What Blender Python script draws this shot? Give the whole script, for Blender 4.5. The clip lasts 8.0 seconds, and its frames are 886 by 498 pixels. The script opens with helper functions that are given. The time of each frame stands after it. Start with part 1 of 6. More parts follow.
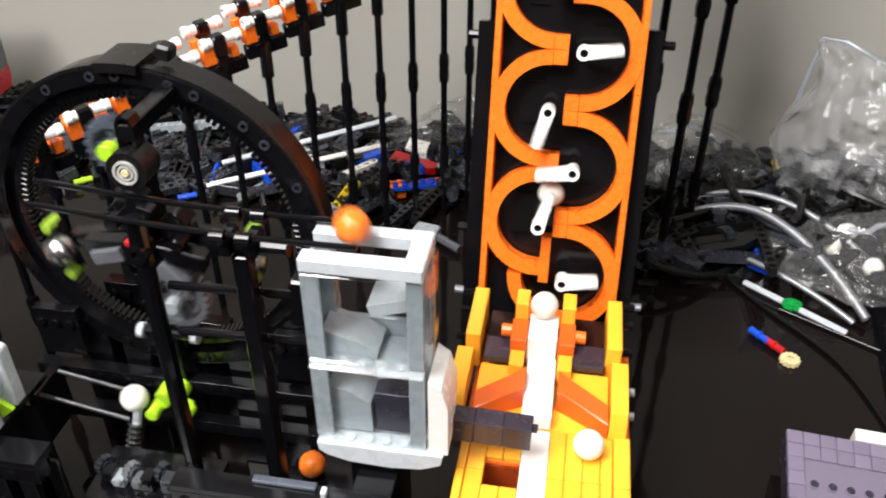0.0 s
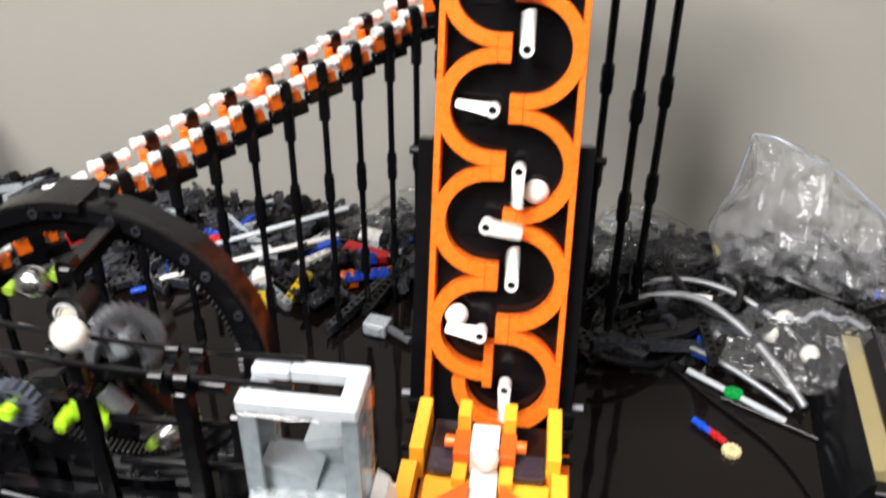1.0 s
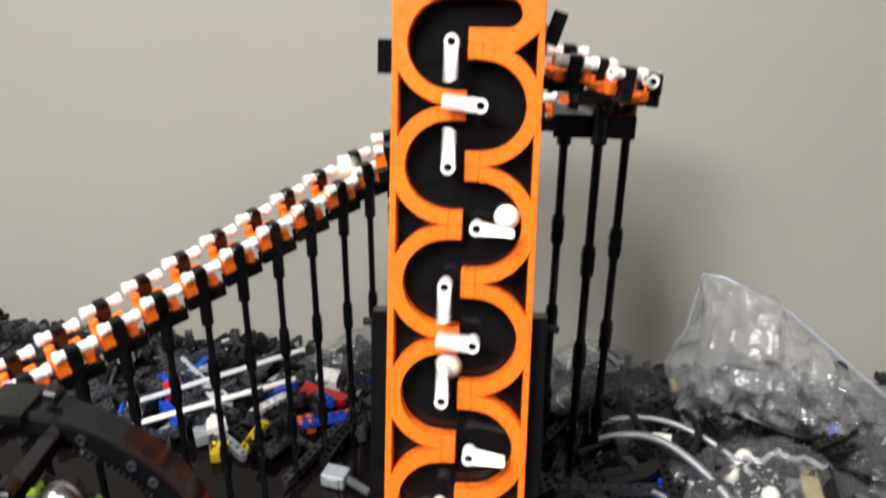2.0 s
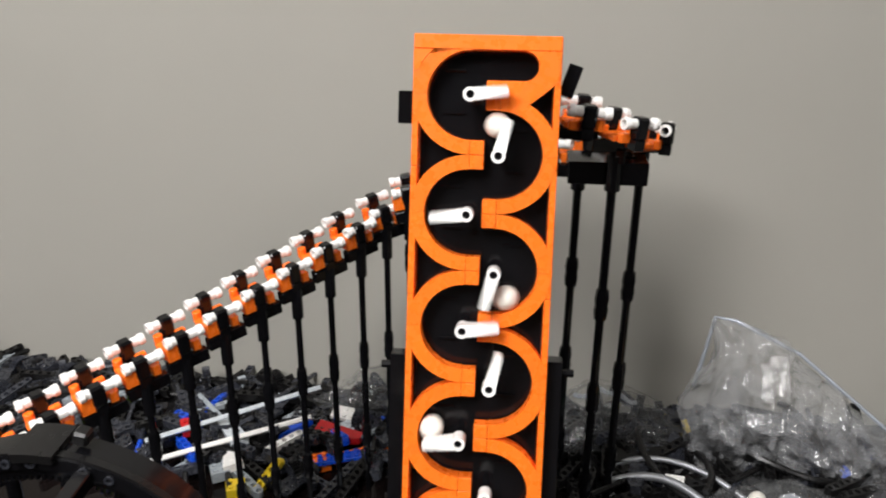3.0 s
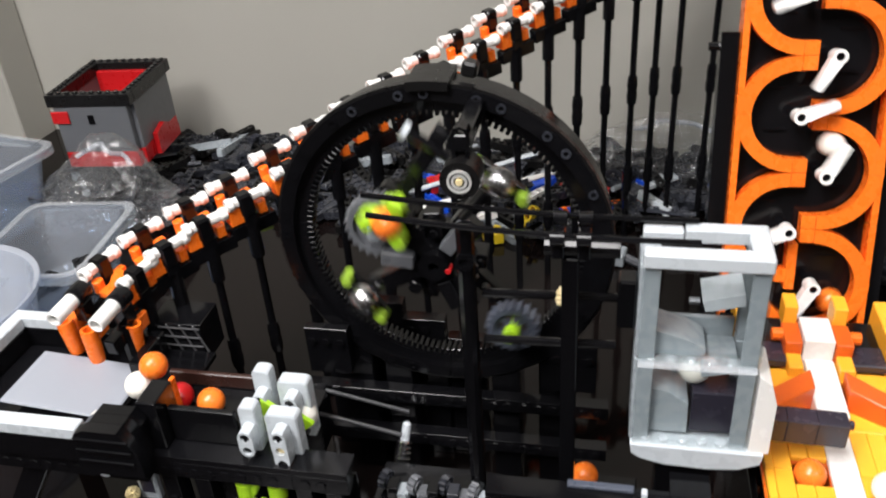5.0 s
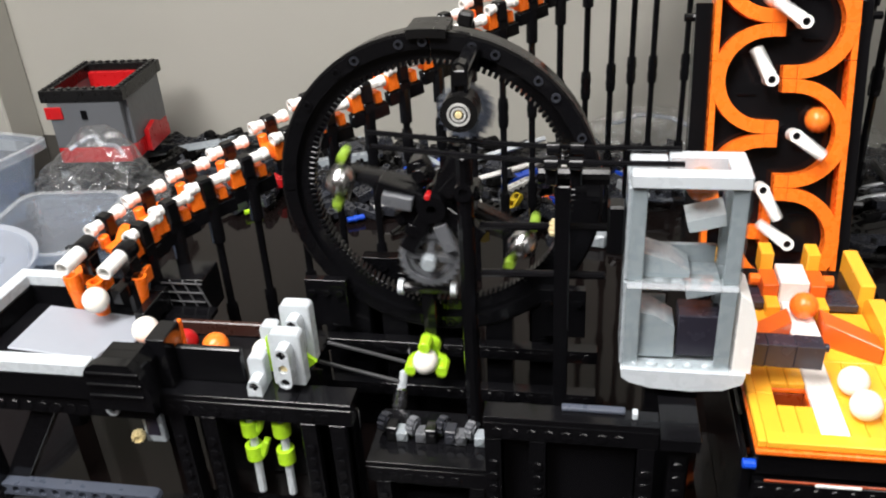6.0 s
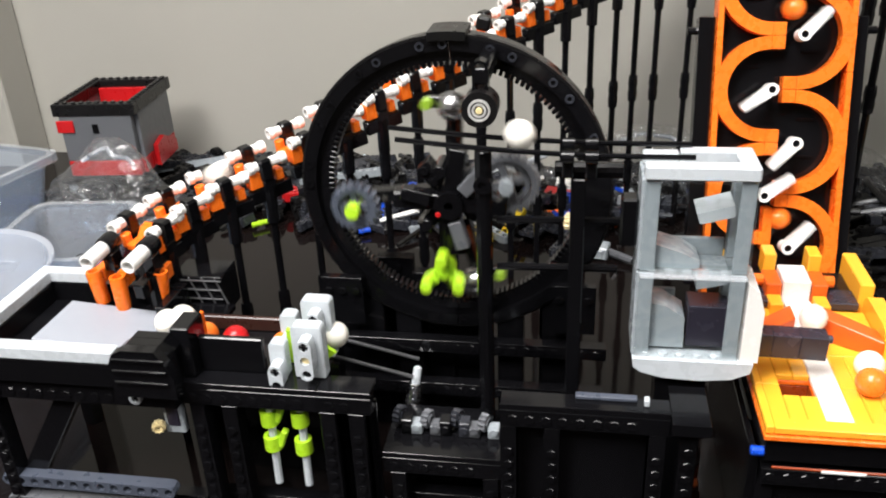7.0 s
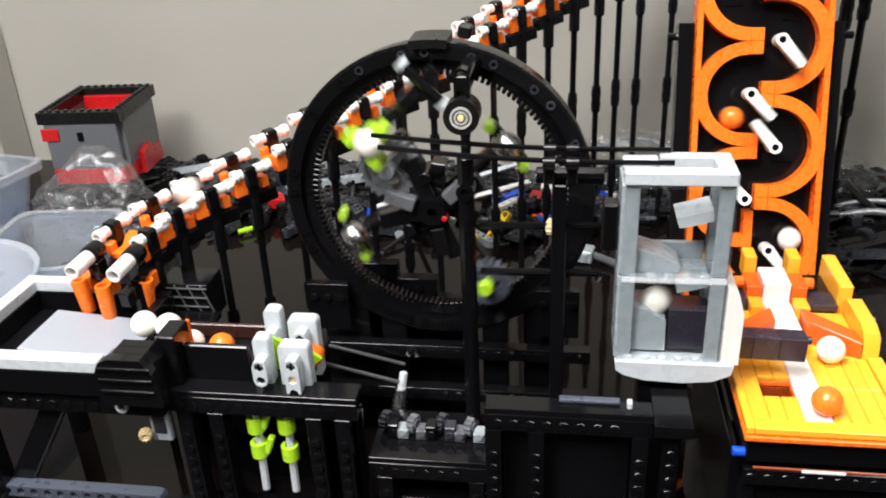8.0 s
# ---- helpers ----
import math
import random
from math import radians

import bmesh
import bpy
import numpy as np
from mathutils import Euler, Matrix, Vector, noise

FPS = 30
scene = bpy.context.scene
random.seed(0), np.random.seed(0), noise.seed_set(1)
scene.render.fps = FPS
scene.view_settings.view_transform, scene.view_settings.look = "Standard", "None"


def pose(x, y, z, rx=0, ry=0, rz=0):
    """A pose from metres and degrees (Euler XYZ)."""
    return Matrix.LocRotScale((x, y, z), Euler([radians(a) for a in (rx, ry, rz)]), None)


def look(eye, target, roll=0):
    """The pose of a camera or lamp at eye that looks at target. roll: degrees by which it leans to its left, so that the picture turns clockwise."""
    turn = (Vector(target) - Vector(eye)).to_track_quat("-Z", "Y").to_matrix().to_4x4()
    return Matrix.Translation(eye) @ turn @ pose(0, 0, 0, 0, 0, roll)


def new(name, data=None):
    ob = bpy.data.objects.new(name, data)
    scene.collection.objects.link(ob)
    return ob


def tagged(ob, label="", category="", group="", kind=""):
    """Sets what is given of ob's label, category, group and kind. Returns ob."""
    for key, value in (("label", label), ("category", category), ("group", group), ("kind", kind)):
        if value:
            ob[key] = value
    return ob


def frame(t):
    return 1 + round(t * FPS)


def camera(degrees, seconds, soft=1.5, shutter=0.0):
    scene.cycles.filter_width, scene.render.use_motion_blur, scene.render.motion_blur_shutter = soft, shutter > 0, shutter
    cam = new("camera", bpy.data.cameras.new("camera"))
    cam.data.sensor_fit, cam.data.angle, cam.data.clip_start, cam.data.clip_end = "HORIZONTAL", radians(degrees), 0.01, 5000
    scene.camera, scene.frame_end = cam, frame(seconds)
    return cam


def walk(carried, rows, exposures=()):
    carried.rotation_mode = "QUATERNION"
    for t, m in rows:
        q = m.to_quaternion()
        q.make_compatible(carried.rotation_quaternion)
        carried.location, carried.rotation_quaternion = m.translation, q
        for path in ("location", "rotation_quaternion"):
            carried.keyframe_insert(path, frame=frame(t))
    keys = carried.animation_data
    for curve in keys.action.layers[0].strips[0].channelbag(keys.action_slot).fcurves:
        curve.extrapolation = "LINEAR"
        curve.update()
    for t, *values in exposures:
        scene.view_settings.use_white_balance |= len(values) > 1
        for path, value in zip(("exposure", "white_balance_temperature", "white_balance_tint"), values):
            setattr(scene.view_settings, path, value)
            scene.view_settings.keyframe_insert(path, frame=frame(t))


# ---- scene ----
cam = camera(55.3, 8.0, soft=1.9, shutter=0.5)
# The lift leans back; its own frame: origin on the lowest crank axis, z up along the lift
LEAN_DEG, LIFT_Z = 16.0, 0.097
BASE = pose(0, 0, LIFT_Z, -LEAN_DEG)
PATH = [
    (0, (0.006, -0.45, 0.171), (-0.27, 1.422, -0.479), 2.8),
    (0.5, (0.012, -0.452, 0.182), (-0.221, 1.434, -0.443), 3.0),
    (1, (0.018, -0.45, 0.208), (-0.191, 1.466, -0.327), 2.5),
    (1.5, (0.022, -0.447, 0.233), (-0.156, 1.5, -0.188), 1.8),
    (2, (0.02, -0.44, 0.256), (-0.111, 1.528, -0.08), 1.6),
    (2.2, (0.023, -0.446, 0.268), (-0.101, 1.528, -0.03), 1.7),
    (3.3, (0.006, -0.457, 0.26), (-0.181, 1.517, -0.001), 2.3),
    (3.5, (-0.015, -0.465, 0.244), (-0.229, 1.504, -0.033), 2.8),
    (4, (-0.055, -0.466, 0.212), (-0.376, 1.464, -0.201), 3.4),
    (4.5, (-0.085, -0.478, 0.175), (-0.457, 1.417, -0.345), 2.1),
    (5, (-0.103, -0.483, 0.153), (-0.498, 1.401, -0.392), -0.4),
    (5.2, (-0.104, -0.486, 0.144), (-0.478, 1.405, -0.388), -0.8),
    (6.3, (-0.115, -0.529, 0.099), (-0.444, 1.4, -0.317), 0.0),
    (6.5, (-0.12, -0.534, 0.093), (-0.442, 1.4, -0.303), 0.2),
    (7, (-0.119, -0.538, 0.094), (-0.435, 1.402, -0.273), 0.3),
    (7.5, (-0.115, -0.536, 0.095), (-0.422, 1.408, -0.263), 0.1),
    (8, (-0.116, -0.541, 0.096), (-0.406, 1.404, -0.263), -0.1),
]
EXPOSURES = [(0, -0.4, 6200, 13), (1, -0.35, 6200, 13), (2, -0.45, 6200, 12), (3.3, -0.86, 6150, 13), (3.7, -0.88, 6150, 14), (4.3, -0.78, 6150, 14), (5, -0.74, 6150, 13), (6.3, -0.48, 6200, 12), (8, -0.42, 6200, 12)]
walk(cam, [(t, BASE @ look(eye, target, roll)) for t, eye, target, roll in PATH], EXPOSURES)
# ---- end of path ----
# ---- light ----
world = bpy.data.worlds.new("room_air")
scene.world = world
world.use_nodes = True
world.node_tree.nodes["Background"].inputs[0].default_value = (0.62, 0.66, 0.72, 1)
world.node_tree.nodes["Background"].inputs[1].default_value = 0.02


# ---- materials ----
def material(name, base, rough=0.3, metal=0.0, vary=0.08, scale=180.0, bump=0.02, coat=0.0, per_object=0.0, spec=0.5, wear=0.12):
    """Moulded plastic, paint or metal with fine grain, handling marks and slight tone changes."""
    m = bpy.data.materials.new(name)
    m.use_nodes = True
    nt = m.node_tree
    b = nt.nodes["Principled BSDF"]
    b.inputs["Metallic"].default_value = metal
    b.inputs["Coat Weight"].default_value = coat
    b.inputs["Coat Roughness"].default_value = 0.08
    b.inputs["Specular IOR Level"].default_value = spec
    tc = nt.nodes.new("ShaderNodeTexCoord")
    n1 = nt.nodes.new("ShaderNodeTexNoise")
    n1.inputs["Scale"].default_value = scale
    n1.inputs["Detail"].default_value = 4
    n2 = nt.nodes.new("ShaderNodeTexNoise")
    n2.inputs["Scale"].default_value = scale * 0.13
    nt.links.new(tc.outputs["Object"], n1.inputs["Vector"])
    nt.links.new(tc.outputs["Object"], n2.inputs["Vector"])
    mix = nt.nodes.new("ShaderNodeMix")
    mix.data_type = "RGBA"
    mix.inputs["A"].default_value = (*[c * (1 - vary) for c in base], 1)
    mix.inputs["B"].default_value = (*[min(1, c * (1 + vary)) for c in base], 1)
    nt.links.new(n2.outputs["Fac"], mix.inputs["Factor"])
    out = mix.outputs["Result"]
    if per_object:
        oi = nt.nodes.new("ShaderNodeObjectInfo")
        mr = nt.nodes.new("ShaderNodeMapRange")
        mr.inputs["To Min"].default_value = 1 - per_object
        mr.inputs["To Max"].default_value = 1 + per_object
        nt.links.new(oi.outputs["Random"], mr.inputs["Value"])
        hs = nt.nodes.new("ShaderNodeHueSaturation")
        nt.links.new(mr.outputs["Result"], hs.inputs["Value"])
        nt.links.new(out, hs.inputs["Color"])
        out = hs.outputs["Color"]
    nt.links.new(out, b.inputs["Base Color"])
    r = nt.nodes.new("ShaderNodeMapRange")
    r.inputs["To Min"].default_value = max(0.02, rough - wear)
    r.inputs["To Max"].default_value = min(1, rough + wear)
    nt.links.new(n1.outputs["Fac"], r.inputs["Value"])
    nt.links.new(r.outputs["Result"], b.inputs["Roughness"])
    if bump:
        bp = nt.nodes.new("ShaderNodeBump")
        bp.inputs["Strength"].default_value = bump
        bp.inputs["Distance"].default_value = 0.0008
        nt.links.new(n1.outputs["Fac"], bp.inputs["Height"])
        nt.links.new(bp.outputs["Normal"], b.inputs["Normal"])
    return m


def clear(name, tint, rough=0.03, milk=0.0, strength=0.0):
    """Thin clear plastic: mostly lets light straight through, with a glossy skin."""
    m = bpy.data.materials.new(name)
    m.use_nodes = True
    nt = m.node_tree
    nt.nodes.remove(nt.nodes["Principled BSDF"])
    out = nt.nodes["Material Output"]
    tr = nt.nodes.new("ShaderNodeBsdfTransparent")
    tr.inputs[0].default_value = (*tint, 1)
    gl = nt.nodes.new("ShaderNodeBsdfGlossy")
    gl.inputs["Roughness"].default_value = rough
    df = nt.nodes.new("ShaderNodeBsdfDiffuse")
    df.inputs[0].default_value = (0.8, 0.82, 0.85, 1)
    lw = nt.nodes.new("ShaderNodeLayerWeight")
    lw.inputs["Blend"].default_value = 0.5
    pw = nt.nodes.new("ShaderNodeMath")
    pw.operation = "POWER"
    pw.inputs[1].default_value = 4.0
    nt.links.new(lw.outputs["Facing"], pw.inputs[0])
    fr = nt.nodes.new("ShaderNodeMapRange")
    fr.inputs["To Min"].default_value = 0.05
    fr.inputs["To Max"].default_value = 0.55
    nt.links.new(pw.outputs[0], fr.inputs["Value"])
    m1 = nt.nodes.new("ShaderNodeMixShader")
    m1.inputs[0].default_value = milk
    m2 = nt.nodes.new("ShaderNodeMixShader")
    nt.links.new(tr.outputs[0], m1.inputs[1])
    nt.links.new(df.outputs[0], m1.inputs[2])
    nt.links.new(fr.outputs[0], m2.inputs[0])
    nt.links.new(m1.outputs[0], m2.inputs[1])
    nt.links.new(gl.outputs[0], m2.inputs[2])
    nt.links.new(m2.outputs[0], out.inputs["Surface"])
    if strength:
        tc = nt.nodes.new("ShaderNodeTexCoord")
        nz = nt.nodes.new("ShaderNodeTexNoise")
        nz.inputs["Scale"].default_value = 60
        nz.inputs["Detail"].default_value = 5
        bp = nt.nodes.new("ShaderNodeBump")
        bp.inputs["Strength"].default_value = strength
        bp.inputs["Distance"].default_value = 0.004
        nt.links.new(tc.outputs["Object"], nz.inputs["Vector"])
        nt.links.new(nz.outputs["Fac"], bp.inputs["Height"])
        nt.links.new(bp.outputs["Normal"], gl.inputs["Normal"])
        nt.links.new(bp.outputs["Normal"], lw.inputs["Normal"])
    return m


ORANGE = material("orange_plastic", (0.93, 0.175, 0.012), 0.28, per_object=0.05)
ORANGE_DK = material("dark_orange_plastic", (0.30, 0.045, 0.008), 0.3, per_object=0.05)
# Yellower than the lift's orange: strong light on the deck is put into it.
ORANGE_LIT = material("bright_orange_plastic", (0.97, 0.45, 0.03), 0.22, per_object=0.05)
BLACK = material("black_plastic", (0.004, 0.004, 0.0048), 0.15, spec=0.34, per_object=0.15, bump=0.03, wear=0.08)
BLACK_MATT = material("worn_black_plastic", (0.007, 0.0068, 0.007), 0.30, spec=0.3, per_object=0.15, bump=0.05)
WHITE = material("white_plastic", (0.86, 0.85, 0.82), 0.25, per_object=0.03)
BONE = material("ball_white_plastic", (0.85, 0.82, 0.74), 0.3)
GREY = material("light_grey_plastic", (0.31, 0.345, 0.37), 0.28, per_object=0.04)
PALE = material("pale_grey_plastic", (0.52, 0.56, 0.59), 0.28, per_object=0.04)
DKGREY = material("dark_grey_plastic", (0.10, 0.105, 0.115), 0.3, per_object=0.12)
PLUM = material("dark_slate_plastic", (0.028, 0.025, 0.038), 0.25, per_object=0.1)
WEDGE = material("gate_orange_plastic", (0.72, 0.12, 0.012), 0.32, per_object=0.05)
# Lighter slate: the lamp's reflection on the block top is mixed into the colour.
SLATE_SHEEN = material("lavender_slate_plastic", (0.17, 0.145, 0.205), 0.35, per_object=0.1)
LIME = material("lime_plastic", (0.42, 0.72, 0.02), 0.3)
YELLOW = material("yellow_plastic", (0.85, 0.62, 0.02), 0.3)
RED = material("red_plastic", (0.46, 0.010, 0.012), 0.3)
BLUE = material("blue_plastic", (0.01, 0.07, 0.55), 0.28)
GREEN = material("green_plastic", (0.01, 0.32, 0.06), 0.28)
TAN = material("tan_plastic", (0.72, 0.60, 0.32), 0.35)
OLIVE_TAN = material("olive_tan_plastic", (0.30, 0.25, 0.12), 0.35)
CHROME = material("silver_metal", (0.75, 0.76, 0.78), 0.18, metal=1.0, bump=0.01)
STEEL = material("dull_silver_plastic", (0.30, 0.31, 0.33), 0.42, metal=0.6)
BEARING = material("bearing_steel", (0.62, 0.62, 0.60), 0.34, metal=0.35)
RODMAT = material("dark_rod_steel", (0.09, 0.09, 0.095), 0.38, metal=0.4)
BALLS = {"w": BONE, "o": material("ball_orange_plastic", (0.9, 0.20, 0.02), 0.28), "r": RED}
PANE = clear("clear_pane", (0.93, 0.95, 0.95))
BAGGY = clear("bag_film", (0.95, 0.95, 0.94), 0.10, 0.05, 1.0)
BAG_STIFF = clear("stiff_bag_film", (0.94, 0.94, 0.93), 0.10, 0.17, 1.0)
TUBMAT = clear("milky_tub", (0.74, 0.81, 0.92), 0.2, 0.30, 0.15)
BINMAT = clear("clear_bin", (0.80, 0.86, 0.94), 0.12, 0.13, 0.1)
WALLMAT = material("painted_wall", (0.375, 0.365, 0.325), 0.75, vary=0.05, scale=40, bump=0.12, spec=0.2)
# Dark only to weaken what the black plastic mirrors from behind the camera.
DARKWALL = material("dark_wall_paint", (0.07, 0.06, 0.05), 0.7, vary=0.1, scale=30, bump=0.1, spec=0.2)
CEILMAT = material("ceiling_paint", (0.75, 0.74, 0.72), 0.85, vary=0.03, scale=10)
FLOORMAT = material("carpet", (0.06, 0.055, 0.05), 0.95, vary=0.25, scale=60, bump=0.5)
TABLEMAT = material("black_gloss_table", (0.0055, 0.0038, 0.0036), 0.06, vary=0.3, scale=60, bump=0.004, wear=0.04, spec=0.22)
DIRTMAT = material("brown_sheet", (0.035, 0.014, 0.010), 0.3)
SHEETMAT = material("white_sheet", (0.29, 0.31, 0.35), 0.4)
HEAPGREY = material("heap_grey_plastic", (0.026, 0.028, 0.035), 0.26, per_object=0.3)
BEAMGREY = material("blue_grey_plastic", (0.065, 0.075, 0.10), 0.3)


# ---- mesh helpers ----
def part(name, bm, mat, parent=None, label="", smooth=30):
    me = bpy.data.meshes.new(name)
    bm.normal_update()
    if smooth:
        lim = radians(smooth)
        for f in bm.faces:
            f.smooth = True
        for e in bm.edges:
            e.smooth = len(e.link_faces) == 2 and e.calc_face_angle(9) < lim
    bm.to_mesh(me)
    bm.free()
    me.materials.append(mat)
    ob = new(name, me)
    if parent is not None:
        ob.parent = parent
    if label:
        ob["label"] = label
    return ob


def again(ob, m, parent=None, mat=None):
    """Another piece on the same mesh."""
    o = bpy.data.objects.new(ob.name.split(".")[0], ob.data)
    scene.collection.objects.link(o)
    o.parent = parent if parent is not None else ob.parent
    o.matrix_basis = m
    if mat is not None:
        o.material_slots[0].link = "OBJECT"
        o.material_slots[0].material = mat
    return o


def empty(name, m=None, label="", category="", group="", kind=""):
    ob = new(name)
    ob.empty_display_size = 0.01
    if m is not None:
        ob.matrix_basis = m
    return tagged(ob, label, category, group, kind)


def box(bm, x0, x1, y0, y1, z0, z1, c=0.0004, m=None):
    """A block with chamfered edges."""
    pts = []
    for sx, x in ((1, x0), (-1, x1)):
        for sy, y in ((1, y0), (-1, y1)):
            for sz, z in ((1, z0), (-1, z1)):
                pts += [(x, y + sy * c, z + sz * c), (x + sx * c, y, z + sz * c), (x + sx * c, y + sy * c, z)]
    vs = [bm.verts.new(m @ Vector(p) if m else p) for p in pts]
    i = lambda a, b, d, k: vs[(a * 4 + b * 2 + d) * 3 + k]
    fs = []
    for a in (0, 1):
        fs.append([i(a, 0, 0, 0), i(a, 1, 0, 0), i(a, 1, 1, 0), i(a, 0, 1, 0)][:: 1 if a else -1])
        fs.append([i(0, a, 0, 1), i(1, a, 0, 1), i(1, a, 1, 1), i(0, a, 1, 1)][:: -1 if a else 1])
        fs.append([i(0, 0, a, 2), i(1, 0, a, 2), i(1, 1, a, 2), i(0, 1, a, 2)][:: 1 if a else -1])
    for a in (0, 1):
        for b in (0, 1):
            fs.append([i(a, b, 0, 0), i(a, b, 1, 0), i(a, b, 1, 1), i(a, b, 0, 1)][:: 1 if a != b else -1])
            fs.append([i(a, 0, b, 0), i(a, 1, b, 0), i(a, 1, b, 2), i(a, 0, b, 2)][:: -1 if a != b else 1])
            fs.append([i(0, a, b, 1), i(1, a, b, 1), i(1, a, b, 2), i(0, a, b, 2)][:: 1 if a != b else -1])
            for d in (0, 1):
                fs.append([i(a, b, d, 0), i(a, b, d, 1), i(a, b, d, 2)][:: 1 if (a + b + d) % 2 else -1])
    for f in fs:
        bm.faces.new(f)


def sweep(bm, pts, r, seg=8, ribs=0):
    """A bent rod through the points; ribs swells every other ring."""
    pts = [Vector(p) for p in pts]
    rings = []
    for i, p in enumerate(pts):
        d = (pts[min(i + 1, len(pts) - 1)] - pts[max(i - 1, 0)]).normalized()
        q = d.to_track_quat("Z", "Y").to_matrix()
        rr = r * (1 + ribs * (i % 2))
        rings.append([bm.verts.new(p + q @ Vector((rr * math.cos(2 * math.pi * k / seg), rr * math.sin(2 * math.pi * k / seg), 0))) for k in range(seg)])
    for a, b in zip(rings, rings[1:]):
        for k in range(seg):
            bm.faces.new((a[k], a[(k + 1) % seg], b[(k + 1) % seg], b[k]))
    bm.faces.new(rings[0][::-1])
    bm.faces.new(rings[-1])


def frame_of(p0, p1):
    d = (Vector(p1) - Vector(p0))
    return Matrix.Translation(p0) @ d.to_track_quat("Z", "Y").to_matrix().to_4x4(), d.length


def lathe(bm, prof, m=None, seg=16, cap0=True, cap1=True, arc=None):
    """Turns (radius, height) pairs round z."""
    rings = []
    for r, z in prof:
        rings.append([bm.verts.new((m @ Vector(p)) if m else p) for p in [(r * math.cos(2 * math.pi * k / seg), r * math.sin(2 * math.pi * k / seg), z) for k in range(seg)]])
    for a, b in zip(rings, rings[1:]):
        for k in range(seg):
            bm.faces.new((a[k], a[(k + 1) % seg], b[(k + 1) % seg], b[k]))
    if cap0:
        bm.faces.new(rings[0][::-1])
    if cap1:
        bm.faces.new(rings[-1])


def rod(bm, p0, p1, r, seg=10, r1=None, c=0.0003):
    m, l = frame_of(p0, p1)
    r1 = r if r1 is None else r1
    lathe(bm, [(r - c, 0), (r, c), (r1, l - c), (r1 - c, l)], m, seg)


def tube(bm, p0, p1, r, ri, seg=14):
    m, l = frame_of(p0, p1)
    lathe(bm, [(ri, 0), (r, 0), (r, l), (ri, l), (ri, 0)], m, seg, False, False)


def ring_sector(bm, cx, cz, ri, ro, y0, y1, a0, a1, n):
    """A curved brick in the x-z plane, from angle a0 to a1 (degrees)."""
    cols = []
    for k in range(n + 1):
        a = radians(a0 + (a1 - a0) * k / n)
        c, s = math.cos(a), math.sin(a)
        cols.append([bm.verts.new((cx + r * c, y, cz + r * s)) for r, y in ((ri, y0), (ro, y0), (ro, y1), (ri, y1))])
    for a, b in zip(cols, cols[1:]):
        for j in range(4):
            bm.faces.new((a[j], a[(j + 1) % 4], b[(j + 1) % 4], b[j]))
    bm.faces.new(cols[0][::-1])
    bm.faces.new(cols[-1])
    bmesh.ops.recalc_face_normals(bm, faces=bm.faces[:])


def prism(bm, outline, y0, y1, m=None):
    """Extrudes an outline of (x, z) along y."""
    a = [bm.verts.new(m @ Vector((x, y0, z)) if m else (x, y0, z)) for x, z in outline]
    b = [bm.verts.new(m @ Vector((x, y1, z)) if m else (x, y1, z)) for x, z in outline]
    n = len(outline)
    fs = [bm.faces.new(a), bm.faces.new(b[::-1])]
    for k in range(n):
        fs.append(bm.faces.new((a[k], b[k], b[(k + 1) % n], a[(k + 1) % n])))
    bmesh.ops.recalc_face_normals(bm, faces=fs)


def beam(bm, n, m=None, u=0.008):
    """A rounded beam with n round holes along x, holes along y, in one skin."""
    m = m or Matrix()
    h, r, w = 0.0037, 0.0025, 0.0037
    made = []
    for i in range(n):
        outer = []
        for k in range(8):
            a = radians(45 * k)
            x = (u / 2) * (round(math.cos(a) * 1.2))
            z = h * (round(math.sin(a) * 1.2))
            if (i == 0 and x < 0) or (i == n - 1 and x > 0):
                x, z = h * math.cos(a), h * math.sin(a)
            outer.append((i * u + x, z))
        inner = [(i * u + r * math.cos(radians(45 * k)), r * math.sin(radians(45 * k))) for k in range(8)]
        rings = [[bm.verts.new(m @ Vector((x, y, z))) for x, z in pts] for pts, y in ((outer, -w), (inner, -w), (inner, w), (outer, w))]
        for v in rings:
            made += v
        for a, b in zip(rings, rings[1:]):
            for k in range(8):
                bm.faces.new((a[k], b[k], b[(k + 1) % 8], a[(k + 1) % 8]))
        for k in range(8):
            x = (outer[k][0] + outer[(k + 1) % 8][0]) / 2 - i * u
            if abs(x) < u / 2 - 1e-5:
                bm.faces.new((rings[3][k], rings[0][k], rings[0][(k + 1) % 8], rings[3][(k + 1) % 8]))
    bmesh.ops.remove_doubles(bm, verts=made, dist=1e-5)
    bmesh.ops.recalc_face_normals(bm, faces=bm.faces[:])


def stud_row(bm, p, step, n, axis, r=0.0024, h=0.0017):
    for i in range(n):
        q = Vector(p) + Vector(step) * i
        rod(bm, q, q + Vector(axis) * h, r, 8, c=0.0002)


